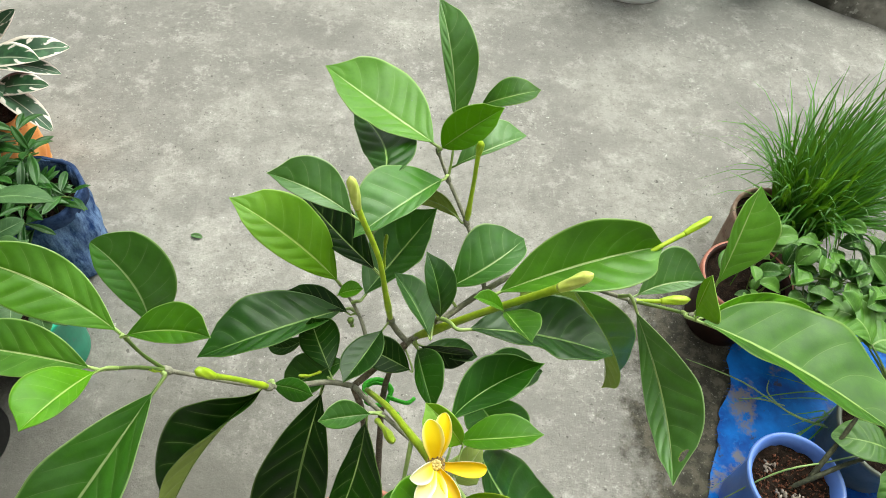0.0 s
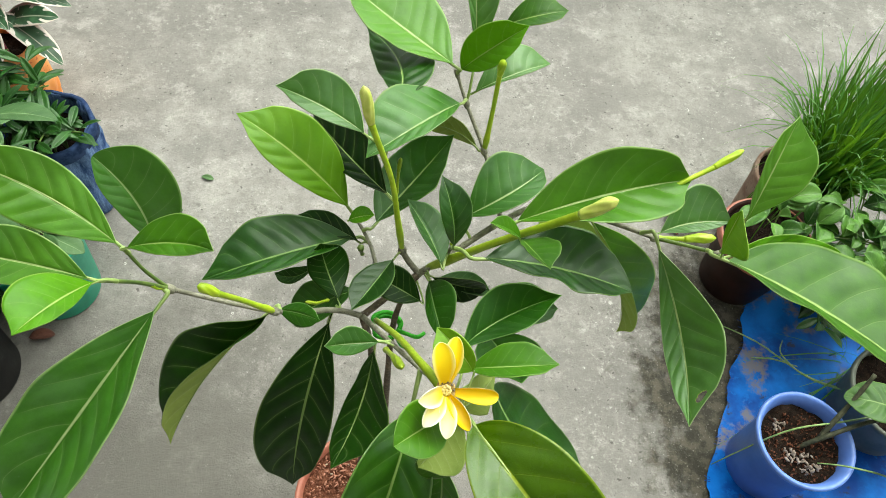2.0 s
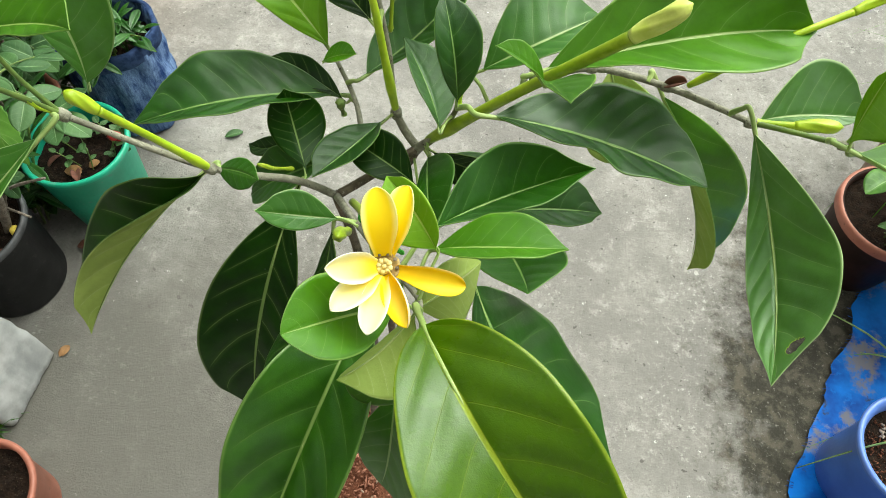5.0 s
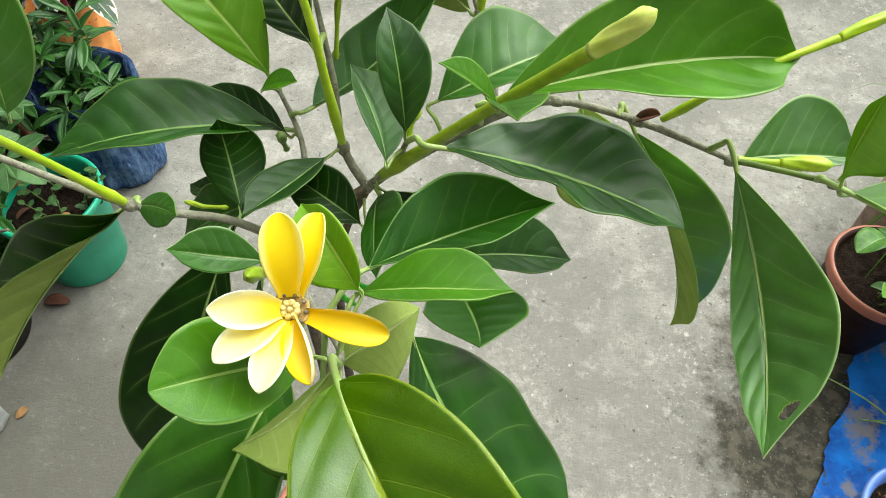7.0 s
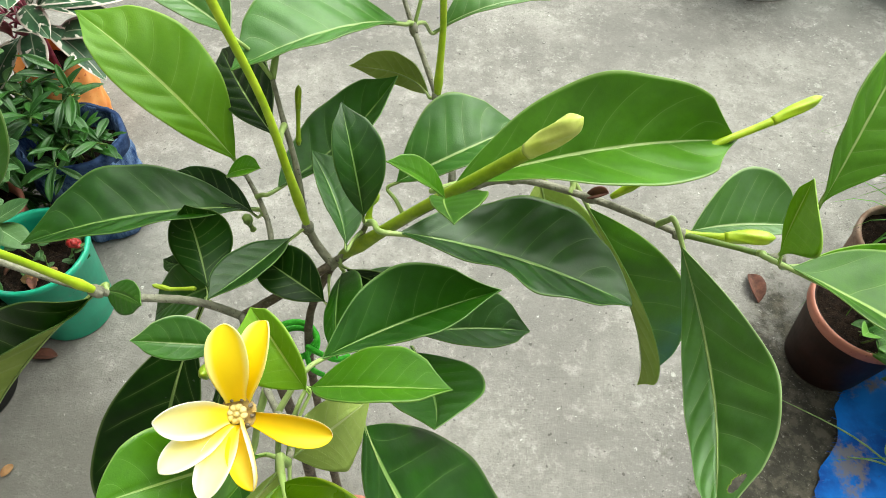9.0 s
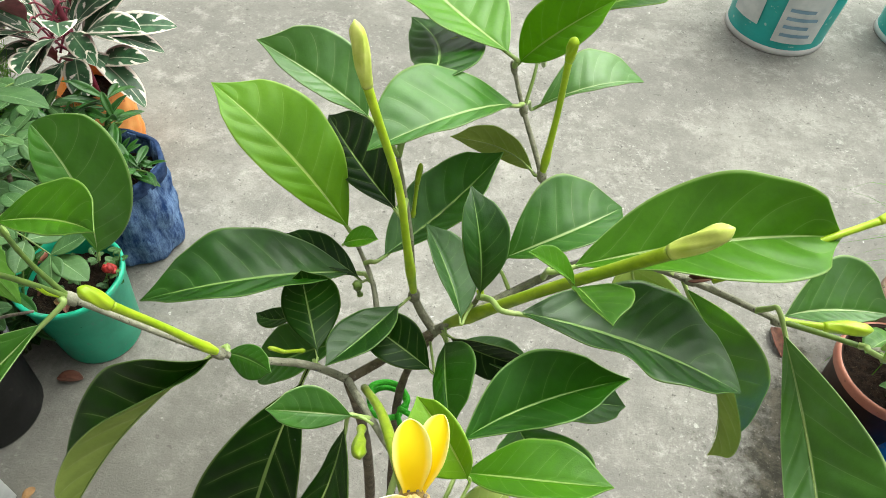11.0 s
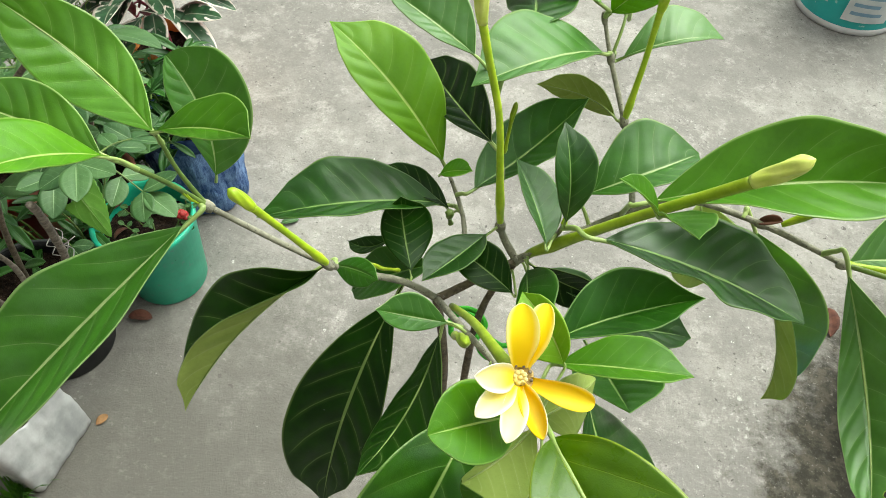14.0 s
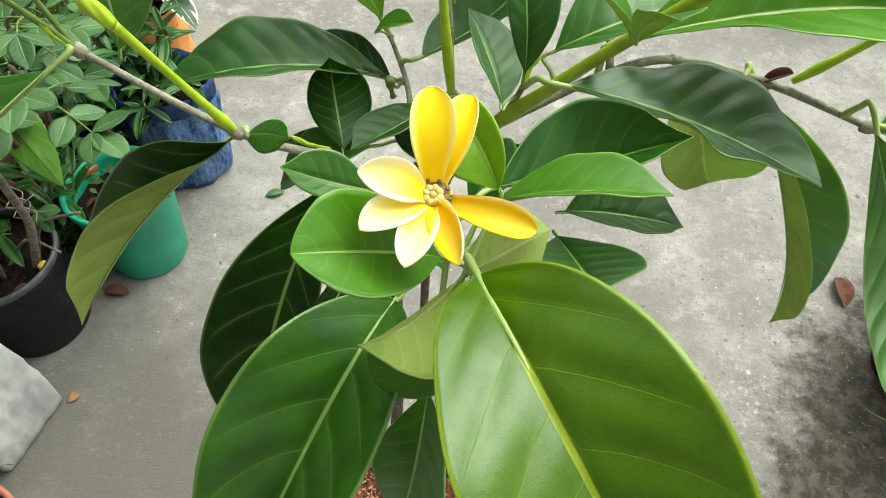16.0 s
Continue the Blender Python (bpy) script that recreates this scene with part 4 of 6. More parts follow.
petal((-0.0515, 0.3974, 1.1185), 0.0074, 0.30, 0.0, 6, petal_gold)
petal((-0.0410, 0.4052, 1.1120), 0.0064, 0.45, 0.0, 30, petal_gold)
petal((-0.0120, 0.3790, 1.0890), 0.0063, 0.30, -0.40, 8, petal_roll)
petal((-0.0295, 0.3545, 1.0975), 0.0060, 0.30, -0.9, 10, petal_roll)
petal((-0.0424, 0.3478, 1.0995), 0.0060, 0.45, 0.0, -8, petal_pale)
petal((-0.0560, 0.3515, 1.1055), 0.0061, 0.45, 0.0, -10, petal_pale)
petal((-0.0600, 0.3625, 1.1150), 0.0066, 0.45, 0.0, 8, petal_pale)
part("throat", lathe([(0.0002, 0.0002), (0.0036, 0.0002), (0.0050, 0.0012), (0.0060, 0.0014), (0.0064, 0.0004), (0.0046, -0.004)], 24, lambda a, z: 1 + 0.05 * math.sin(7 * a)), throat, flower).matrix_basis = look(CENTRE + FACING * 0.0016, CENTRE - FACING)
rng = random.Random(4)
a = FACING.orthogonal().normalized()
b = FACING.cross(a)
bm = bmesh.new()
for i in range(9):
    ang = i * 2 * math.pi / 9
    foot = CENTRE + (a * math.cos(ang) + b * math.sin(ang)) * 0.0052 + FACING * 0.002
    tube([foot, foot + FACING * 0.0014, foot + FACING * 0.0016 - (a * math.cos(ang) + b * math.sin(ang)) * 0.0008], [0.0008, 0.0008, 0.0005], 6, bm)
part("stamens", bm, bark_brown, flower, "small brown stamens round the throat")
bm = bmesh.new()
for i in range(9):
    ang = i * 2 * math.pi / 8
    q = 0.0022 if i < 8 else 0.0
    foot = CENTRE + (a * math.cos(ang) + b * math.sin(ang)) * q
    tube([foot, foot + FACING * 0.0040, foot + FACING * (0.0056 if q else 0.0062)], [0.0013, 0.0014, 0.0006], 8, bm)
part("stigma", bm, anther, flower, "lobed cream stigma in the throat")


# ---- pots, sacks and buckets ----
def round_pot(name, x, y, rim_r, foot_r, high, skin, fill, label, category="plant pot", lip=0.012, lip_h=0.03, depth=0.03, soil_name="soil"):
    ob = thing(name, (x, y, 0), label, category)
    c = (x, y, 0)
    t = 0.0045
    prof = [(0.001, 0.002), (foot_r, 0.0), (foot_r + 0.003, 0.006), (rim_r - lip, high - lip_h), (rim_r - lip * 0.3, high - lip_h + 0.004), (rim_r, high - 0.006), (rim_r - 0.001, high - 0.001), (rim_r - 0.005, high),
            (rim_r - 0.010, high - 0.003), (rim_r - lip - t, high - lip_h), (rim_r - lip - t - 0.003, high - depth - 0.03)]
    part("pot_wall", lathe(prof, 56, centre=c), skin, ob)
    soil(ob, x, y, rim_r - lip - t + 0.001, high - depth, fill, soil_name)
    return ob


def soil(ob, x, y, r, z, fill, name="soil"):
    rng = random.Random(int((x + 3) * 1000))
    bm = bmesh.new()
    mid = bm.verts.new((x, y, z + 0.006))
    rings = []
    for i in range(1, 13):
        q = r * i / 12
        rings.append([bm.verts.new((x + q * math.cos(a), y + q * math.sin(a), z + 0.010 * noise.noise(Vector((x + q * math.cos(a), y + q * math.sin(a), 1)) * 42) + rng.uniform(-0.002, 0.002))) for a in [2 * math.pi * s / 40 for s in range(40)]])
    for s in range(40):
        bm.faces.new((mid, rings[0][s], rings[0][(s + 1) % 40]))
    for u, v in zip(rings, rings[1:]):
        for s in range(40):
            bm.faces.new((u[s], v[s], v[(s + 1) % 40], u[(s + 1) % 40]))
    part(name, bm, fill, ob)


def crumbs(ob, x, y, r, z, count, size, skin, seed, name="crumb_layer"):
    """Loose crumbs lying on soil."""
    rng = random.Random(seed)
    bm = bmesh.new()
    for _ in range(count):
        a, q, s = rng.uniform(0, 6.28), r * math.sqrt(rng.random()), size * rng.uniform(0.4, 1.3)
        m = pose(x + q * math.cos(a), y + q * math.sin(a), z + s * 0.4, rng.uniform(0, 360), rng.uniform(0, 360), rng.uniform(0, 360)) @ Matrix.Diagonal((s, s * rng.uniform(0.25, 0.6), s * rng.uniform(0.2, 0.4), 1))
        bmesh.ops.create_icosphere(bm, subdivisions=1, radius=0.5, matrix=m)
    tagged(part(name, bm, skin, ob), kind="stuff")


red_plastic = plain("red_plastic", (0.30, 0.012, 0.010), (0.42, 0.025, 0.018), 20.0, 0.4, 0.08)
clod = plain("dry_clods", (0.20, 0.16, 0.13), (0.36, 0.31, 0.27), 90.0, 0.95, 0.5)
rim_grey = plain("scuffed_rim", (0.030, 0.033, 0.036), (0.075, 0.080, 0.085), 40.0, 0.55, 0.2)
worn_clay = plain("worn_clay", (0.20, 0.11, 0.075), (0.33, 0.25, 0.19), 26.0, 0.8, 0.35, (0.10, 0.08, 0.06))
grey_pot = plain("grey_green_plastic", (0.10, 0.12, 0.095), (0.18, 0.20, 0.16), 20.0, 0.5, 0.08)
main_pot = round_pot("plant_pot", ROOT[0], ROOT[1], 0.120, 0.085, 0.25, terracotta, soil_red, "terracotta coloured plastic pot filled with reddish coir soil", lip=0.008, lip_h=0.035, depth=0.022)
crumbs(main_pot, ROOT[0], ROOT[1], 0.104, 0.229, 900, 0.010, brick_crumb, 3)
crumbs(main_pot, ROOT[0], ROOT[1], 0.104, 0.231, 90, 0.007, sand_crumb, 13)
teal = round_pot("plant_pot", -0.885, 0.925, 0.107, 0.080, 0.22, teal_plastic, soil_dark, "glossy teal plastic pot with a rose in dark soil", lip=0.006, lip_h=0.02, depth=0.055)
black = round_pot("plant_pot", -0.995, 0.700, 0.112, 0.092, 0.22, black_plastic, soil_dark, "black plastic nursery pot with dark soil", lip=0.004, lip_h=0.015, depth=0.03)
part("rim", lathe([(0.1105, 0.206), (0.1135, 0.208), (0.1140, 0.218), (0.1120, 0.2225), (0.1075, 0.2215)], 56, centre=(-0.995, 0.700, 0)), rim_grey, black, "scuffed grey rim")
blue = round_pot("plant_pot", 0.727, 0.682, 0.099, 0.074, 0.20, blue_plastic, soil_dark, "blue plastic pot of dark soil standing on a tarpaulin", lip=0.014, lip_h=0.022, depth=0.03)
crumbs(blue, 0.735, 0.640, 0.022, 0.170, 46, 0.013, clod, 5)
crumbs(blue, 0.700, 0.655, 0.014, 0.170, 20, 0.013, clod, 6)
crumbs(blue, 0.690, 0.715, 0.014, 0.170, 16, 0.013, clod, 7)
crumbs(blue, 0.727, 0.682, 0.076, 0.170, 420, 0.008, soil_red, 8)
brown = round_pot("plant_pot", 0.728, 1.158, 0.108, 0.078, 0.20, brown_pot, soil_dark, "brown plastic pot of bushy basil, shade put into its dark wall colour", lip=0.006, lip_h=0.03, depth=0.02)
part("rim", lathe([(0.1085, 0.178), (0.1105, 0.181), (0.1110, 0.198), (0.1085, 0.2025), (0.1040, 0.2025)], 56, centre=(0.728, 1.158, 0)), terracotta, brown, "brighter red-brown rolled rim")
round_pot("plant_pot", 0.838, 1.348, 0.106, 0.085, 0.20, worn_clay, soil_dark, "worn brown clay pot crowded with long green grass", lip=0.006, lip_h=0.03, depth=0.02)
round_pot("plant_pot", 0.995, 0.815, 0.118, 0.085, 0.16, grey_pot, soil_dark, "faded grey-green plastic pot holding a leafy plant", lip=0.006, lip_h=0.02, depth=0.03)
round_pot("plant_pot", -1.085, 0.985, 0.118, 0.090, 0.20, terracotta, soil_dark, "pinkish red plastic pot holding a rose bush", lip=0.007, lip_h=0.02, depth=0.04)
round_pot("plant_pot", -1.275, 0.895, 0.086, 0.066, 0.20, red_plastic, soil_dark, "bright red plastic pot of dark soil behind the black pot", lip=0.007, lip_h=0.02, depth=0.04)
round_pot("plant_pot", -0.760, 0.275, 0.095, 0.070, 0.15, terracotta, soil_dark, "reddish pot of dark soil beside a white sack", lip=0.007, lip_h=0.02, depth=0.03)


def sack(name, x, y, r, high, skin, fill, label, folds=7, slump=0.10, seed=1, fold_top=0.03, square=0.0, wrinkle=0.02):
    """A cloth or plastic grow bag: creased walls with a rolled open top."""
    ob = thing(name, (x, y, 0), label, "grow bag")
    rng = random.Random(seed)
    ph = [rng.uniform(0, 6.28) for _ in range(5)]

    def wob(a, z):
        k = z / high
        sq = 1 + square * (abs(math.cos(a + 0.5)) ** 6 + abs(math.sin(a + 0.5)) ** 6 - 0.5)
        return sq * (1 + slump * 0.5 * math.sin(2 * a + ph[0]) + 0.035 * math.sin(folds * a + ph[1] + 5 * k) + 0.02 * math.sin(13 * a + ph[2] - 9 * k) + 0.02 * math.sin(19 * z / high + 3 * a + ph[3]) - wrinkle * abs(noise.noise(Vector((3 * math.cos(a), 3 * math.sin(a), 22 * z + seed)))) * min(1, 6 * k * (1 - k)))

    prof = [(0.001, 0.001), (r * 0.86, 0.0), (r * 0.95, 0.012)] + [(r * (0.96 + 0.06 * math.sin(3.1 * k)), high * (0.08 + 0.87 * k)) for k in [i / 15 for i in range(16)]]
    prof += [(r * 1.0, high), (r * 0.97, high * 1.0), (r * 0.93, high - fold_top), (r * 0.90, high - fold_top * 2.2)]
    part("bag_wall", lathe(prof, 72, wob, centre=(x, y, 0)), skin, ob)
    soil(ob, x, y, r * 0.92, high - fold_top * 1.8, fill)
    return ob


# the white sack: square in section, with a pushed-out corner and stiff creases
white = thing("grow_bag", (-0.900, 0.490, 0), "stiff white woven plastic sack, creased and pinched, used as a planter", "grow bag")


def stiff(a, z):
    c, s = abs(math.cos(a)), abs(math.sin(a))
    box = 1 / (c ** 16 + s ** 16) ** (1 / 16)
    v = Vector((math.cos(a) * 2.6, math.sin(a) * 2.6, z * 12))
    crease = abs(noise.noise(v)) + 0.5 * abs(noise.noise(v * 2.3)) + 0.25 * abs(noise.noise(v * 5.1))
    return box * (0.97 - 0.055 * crease)


bag = lathe([(0.001, 0.001), (0.076, 0.0), (0.082, 0.006)] + [(0.083 + 0.004 * math.sin(math.pi * k) - 0.006 * k, 0.010 + 0.205 * k) for k in [i / 17 for i in range(1, 18)]] + [(0.0755, 0.220), (0.072, 0.216), (0.071, 0.17), (0.070, 0.10)], 128, stiff, centre=(-0.920, 0.484, 0))
for v in bag.verts:
    a = math.atan2(v.co.y - 0.484, v.co.x + 0.920)
    if v.co.z > 0.10:
        v.co.z -= (v.co.z - 0.10) * 0.42 * (1 - abs(math.sin(2 * a)) ** 1.5) - 0.01 * math.sin(3 * a)
part("bag_wall", bag, white_sack, white)
soil(white, -0.920, 0.484, 0.069, 0.125, soil_dark)
jeans = sack("grow_bag", -0.938, 1.192, 0.103, 0.26, denim, soil_dark, "planter sewn from the leg of faded blue jeans", 8, 0.12, 8, 0.03, wrinkle=0.07)
hem = lathe([(0.1050, 0.222), (0.1085, 0.226), (0.1085, 0.258), (0.1060, 0.262), (0.0990, 0.262), (0.0970, 0.255)], 72, lambda a, z: 1 + 0.05 * math.sin(2 * a + 1.2) + 0.02 * math.sin(8 * a), centre=(-0.938, 1.192, 0))
part("waistband", hem, denim_hem, jeans, "dark blue stitched denim waistband")
orange = sack("grow_bag", -1.158, 1.455, 0.088, 0.24, orange_sack, soil_dark, "bright orange plastic sack used as a planter", 5, 0.10, 12, square=0.06)


def paint_tin(x, y, r, high, turn, label, group):
    ob = thing("paint_bucket", (x, y, 0), label, "bucket", group)
    part("bucket_wall", lathe([(0.001, 0.004), (r * 0.84, 0.004), (r * 0.86, 0.0), (r * 0.885, 0.004), (r * 0.89, 0.014), (r * 0.88, 0.018), (r * 0.90, 0.08), (r * 0.955, 0.24), (r, high), (r * 0.985, high), (r * 0.93, 0.24)], 64, centre=(x, y, 0)), paint_teal, ob)
    part("foot_ring", lathe([(r * 0.885, 0.001), (r * 0.905, 0.003), (r * 0.905, 0.020), (r * 0.89, 0.023)], 64, centre=(x, y, 0)), tin_white, ob, "white foot ring")

    def patch(name, a0, a1, z0, z1, skin, off):
        bm = bmesh.new()
        g = [[bm.verts.new((x + (r * (0.885 + 0.115 * z / high) + off) * math.cos(radians(a)), y + (r * (0.885 + 0.115 * z / high) + off) * math.sin(radians(a)), z)) for a in [a0 + (a1 - a0) * k / 10 for k in range(11)]] for z in (z0, z0 + 0.6 * (z1 - z0), z1)]
        for u, v in zip(g, g[1:]):
            for s in range(10):
                bm.faces.new((u[s], u[s + 1], v[s + 1], v[s]))
        return part(name, bm, skin, ob)

    patch("label_panel", turn - 34, turn + 4, 0.085, 0.28, tin_pale, 0.0030)
    patch("label_panel", turn + 24, turn + 72, 0.05, 0.28, tin_pale, 0.0030)
    for k in range(4):
        patch("print_bar", turn + 30, turn + 62 - 6 * (k % 2), 0.075 + 0.03 * k, 0.087 + 0.03 * k, tin_bar, 0.0045)
    lid = lathe([(0.001, high + 0.002), (r * 0.9, high + 0.002), (r * 1.02, high + 0.006), (r * 1.03, high - 0.012), (r * 1.0, high - 0.014)], 64, centre=(x, y, 0))
    part("lid", lid, tin_white, ob, "white plastic lid")
    return ob


paint_tin(0.660, 2.655, 0.185, 0.36, -128, "teal and white printed paint bucket standing on concrete", "paint buckets")
paint_tin(1.165, 2.760, 0.165, 0.34, -150, "smaller teal and white paint bucket standing on concrete", "paint buckets")

# low ledge of blackened concrete at the yard's edge
ledge = thing("concrete_ledge", (1.75, 2.75, 0), "low blackened concrete kerb with pale crust, at the yard edge", "kerb", kind="structure")
bm = bmesh.new()
n0, n1 = Vector((1.32, 2.66, 0)), Vector((2.60, 2.00, 0))
along = (n1 - n0).normalized()
back = Vector((-along.y, along.x, 0))
rows = []
for i in range(41):
    p = n0.lerp(n1, i / 40)
    row = []
    for dx, z in ((-0.012, 0), (0.0, 0.05), (0.012, 0.105), (0.05, 0.125), (0.25, 0.13), (0.55, 0.12), (0.56, 0)):
        q = p + back * dx
        w = noise.noise(Vector((q.x * 7, q.y * 7, z * 9)))
        row.append(bm.verts.new((q.x + 0.018 * w * (z > 0), q.y + 0.018 * w, max(0, z + 0.018 * noise.noise(Vector((q.x * 9, q.y * 9, 3))) * (z > 0)))))
    rows.append(row)
for u, v in zip(rows, rows[1:]):
    for s in range(6):
        bm.faces.new((u[s], v[s], v[s + 1], u[s + 1]))
bm.faces.new(rows[0])
bm.faces.new(rows[-1][::-1])
part("kerb_body", bm, ledge_mat, ledge)
rng = random.Random(9)
for i in range(9):
    bm = bmesh.new()
    p = n0.lerp(n1, rng.uniform(0.03, 0.5)) + back * rng.uniform(0.03, 0.3)
    bmesh.ops.create_icosphere(bm, subdivisions=3, radius=1, matrix=pose(p.x, p.y, 0.122, 0, 0, rng.uniform(0, 180)) @ Matrix.Diagonal((rng.uniform(0.05, 0.12), rng.uniform(0.025, 0.06), 0.014, 1)))
    for v in bm.verts:
        v.co += Vector((1, 1, 0.2)) * 0.012 * noise.noise(v.co * 40)
    part("lime_crust", bm, lichen, ledge)

tarp_fringe = plain("tarp_fringe", (0.004, 0.05, 0.28), (0.02, 0.14, 0.50), 60.0, 0.6, 0.1)
# the blue tarpaulin: a creased sheet, torn along its edge
bm = bmesh.new()
cols, lines = 60, 70
verts = {}
for i in range(lines + 1):
    y = 0.30 + 0.90 * i / lines
    left = 0.60 + 0.17 * max(0, min(1, (y - 0.62) / 0.5)) + 0.020 * noise.noise(Vector((y * 13, 2, 0))) + 0.008 * noise.noise(Vector((y * 45, 5, 0)))
    for j in range(cols + 1):
        x = left + (1.45 - left) * (j / cols) ** 1.15
        top = 1.16 + 0.04 * noise.noise(Vector((x * 8, 7, 0)))
        yy = min(y, top)
        crease = abs(noise.noise(Vector((x * 4.5, yy * 4.5, 1)))) * 0.020 + abs(noise.noise(Vector((x * 13, yy * 13, 4)))) * 0.007
        flat = min(1.0, max(0.0, math.hypot(x - 0.727, yy - 0.682) - 0.075) * 14)
        verts[i, j] = bm.verts.new((x, yy, 0.005 + crease * flat))
for i in range(lines):
    for j in range(cols):
        bm.faces.new((verts[i, j], verts[i, j + 1], verts[i + 1, j + 1], verts[i + 1, j]))
tarp = thing("tarpaulin", (1.0, 0.75, 0), "creased bright blue plastic tarpaulin with a frayed edge on concrete", "tarpaulin")
part("sheet", bm, tarp_blue, tarp)
rng = random.Random(77)
bm = bmesh.new()
for i in range(45):
    y = rng.uniform(0.32, 1.14)
    x = 0.60 + 0.17 * max(0, min(1, (y - 0.62) / 0.5)) + 0.020 * noise.noise(Vector((y * 13, 2, 0))) + 0.008 * noise.noise(Vector((y * 45, 5, 0)))
    e = Vector((x - rng.uniform(0.001, 0.006), y + rng.uniform(-0.006, 0.006), rng.uniform(0.002, 0.010)))
    w = Vector((0, 0.0009, 0.0004))
    p = Vector((x + 0.006, y, 0.010))
    bm.faces.new([bm.verts.new(q) for q in (p - w, p + w, e + w * 0.5, e - w * 0.5)])
tagged(part("frayed_fringe", bm, tarp_fringe, tarp, "pale frayed threads along the torn edge"), kind="stuff")


# ---- neighbouring plants ----
def small_leaf_mesh(name, length, width, bend, skin, nu=12, nv=7, blunt=0.62, fore=0.85, vee=0.12, quilt=0.0004, pairs=7.0, back=None):
    """A shared leaf mesh lying along +x, its upper face up."""
    rows = leaf_rows((0, 0, 0), (length * 0.5, 0, bend * length), (length, 0, 0), (0, -1, 0), (width / 2, width / 2), (vee * width, vee * width), nu, nv, 0.06, blunt, fore, quilt, 0.0006, 1.0, pairs)
    return mesh_of(blade_grid(bmesh.new(), rows, 0.0005), skin, back or skin)


def put(name, me, parent, place, heading, pitch, roll=0.0, size=1.0):
    ob = new(name, me)
    ob.parent = parent
    ob.matrix_parent_inverse = world_of(parent).inverted()
    ob.matrix_basis = pose(*place) @ pose(0, 0, 0, 0, 0, heading) @ pose(0, 0, 0, 0, -pitch, 0) @ pose(0, 0, 0, roll, 0, 0) @ Matrix.Scale(size, 4)
    return ob


def bush(name, x, y, z, stems, meshes, skin, label, category, seed, spread=0.2, high=0.3, leaves=9, stem_r=0.003, lean=(0, 0), compound=False, low=0.25, size=(0.7, 1.15)):
    """A small potted plant: stems fanning out of the soil with leaves set along them."""
    ob = thing(name, (x, y, z), label, category)
    rng = random.Random(seed)
    for i in range(stems):
        a = 2 * math.pi * (i + rng.uniform(-0.3, 0.3)) / stems
        h = high * rng.uniform(0.65, 1.1)
        r = spread * rng.uniform(0.35, 1.0)
        tip = Vector((x + r * math.cos(a) + lean[0], y + r * math.sin(a) + lean[1], z + h))
        foot = Vector((x + 0.02 * math.cos(a), y + 0.02 * math.sin(a), z - 0.01))
        mid = foot.lerp(tip, 0.5) + Vector((rng.uniform(-1, 1), rng.uniform(-1, 1), 1.2)) * 0.03
        part("stem", tube([foot, mid, tip], [stem_r, stem_r * 0.8, stem_r * 0.5], 7), skin, ob)
        for k in range(leaves):
            q = low + (1 - low) * (k + rng.random() * 0.5) / leaves
            p = foot * (1 - q) ** 2 + (2 * mid - (foot + tip) / 2) * 2 * q * (1 - q) + tip * q * q
            head = rng.uniform(0, 360)
            if compound:
                d = Vector((math.cos(radians(head)), math.sin(radians(head)), rng.uniform(-0.1, 0.4))).normalized()
                reach = rng.uniform(0.05, 0.085)
                part("leaf_stalk", tube([p, p + d * reach * 0.5 + Vector((0, 0, 0.004)), p + d * reach], [0.0011, 0.0009, 0.0006], 5), skin, ob)
                for s, f in ((0, 1.0), (65, 0.95), (-65, 0.95), (75, 0.55), (-75, 0.55)):
                    put("leaflet", rng.choice(meshes), ob, p + d * reach * f, head + s + rng.uniform(-12, 12), rng.uniform(-20, 15), rng.uniform(-25, 25), rng.uniform(*size))
            else:
                put("leaf", rng.choice(meshes), ob, p, head, rng.uniform(-25, 40), rng.uniform(-25, 25), rng.uniform(*size))
    return ob


cane_grey = plain("grey_cane", (0.10, 0.085, 0.065), (0.24, 0.21, 0.17), 90.0, 0.85, 0.6, (0.05, 0.04, 0.03))
wire_grey = plain("wire_grey", (0.30, 0.29, 0.28), (0.45, 0.44, 0.42), 60.0, 0.4, 0.05, metal=0.6)
red_petal = plain("red_petal", (0.22, 0.008, 0.008), (0.36, 0.02, 0.015), 90.0, 0.5, 0.1)
rose_small = [small_leaf_mesh("leaflet", 0.040, 0.026, 0.05, rose_leaf, blunt=0.55, fore=0.6, pairs=6), small_leaf_mesh("leaflet", 0.046, 0.030, 0.03, rose_leaf, blunt=0.6, fore=0.62, pairs=6)]
rosette_leaf = [small_leaf_mesh("leaf", 0.085, 0.020, 0.10, dark_leaf, 14, 7, 0.7, 0.9), small_leaf_mesh("leaf", 0.070, 0.018, 0.06, dark_leaf, 14, 7, 0.7, 0.9)]
basil_small = [small_leaf_mesh("leaf", 0.066, 0.046, 0.12, basil_leaf, blunt=0.6, fore=0.6, vee=0.22, quilt=0.0015, pairs=6), small_leaf_mesh("leaf", 0.050, 0.036, 0.16, basil_leaf, blunt=0.6, fore=0.6, vee=0.26, quilt=0.0015, pairs=6)]

rose_big = [small_leaf_mesh("leaflet", 0.060, 0.036, 0.05, rose_leaf, 14, 9, 0.72, 0.62, 0.06, 0.0009, 6), small_leaf_mesh("leaflet", 0.052, 0.034, 0.02, rose_leaf, 14, 9, 0.70, 0.60, 0.04, 0.0009, 6)]


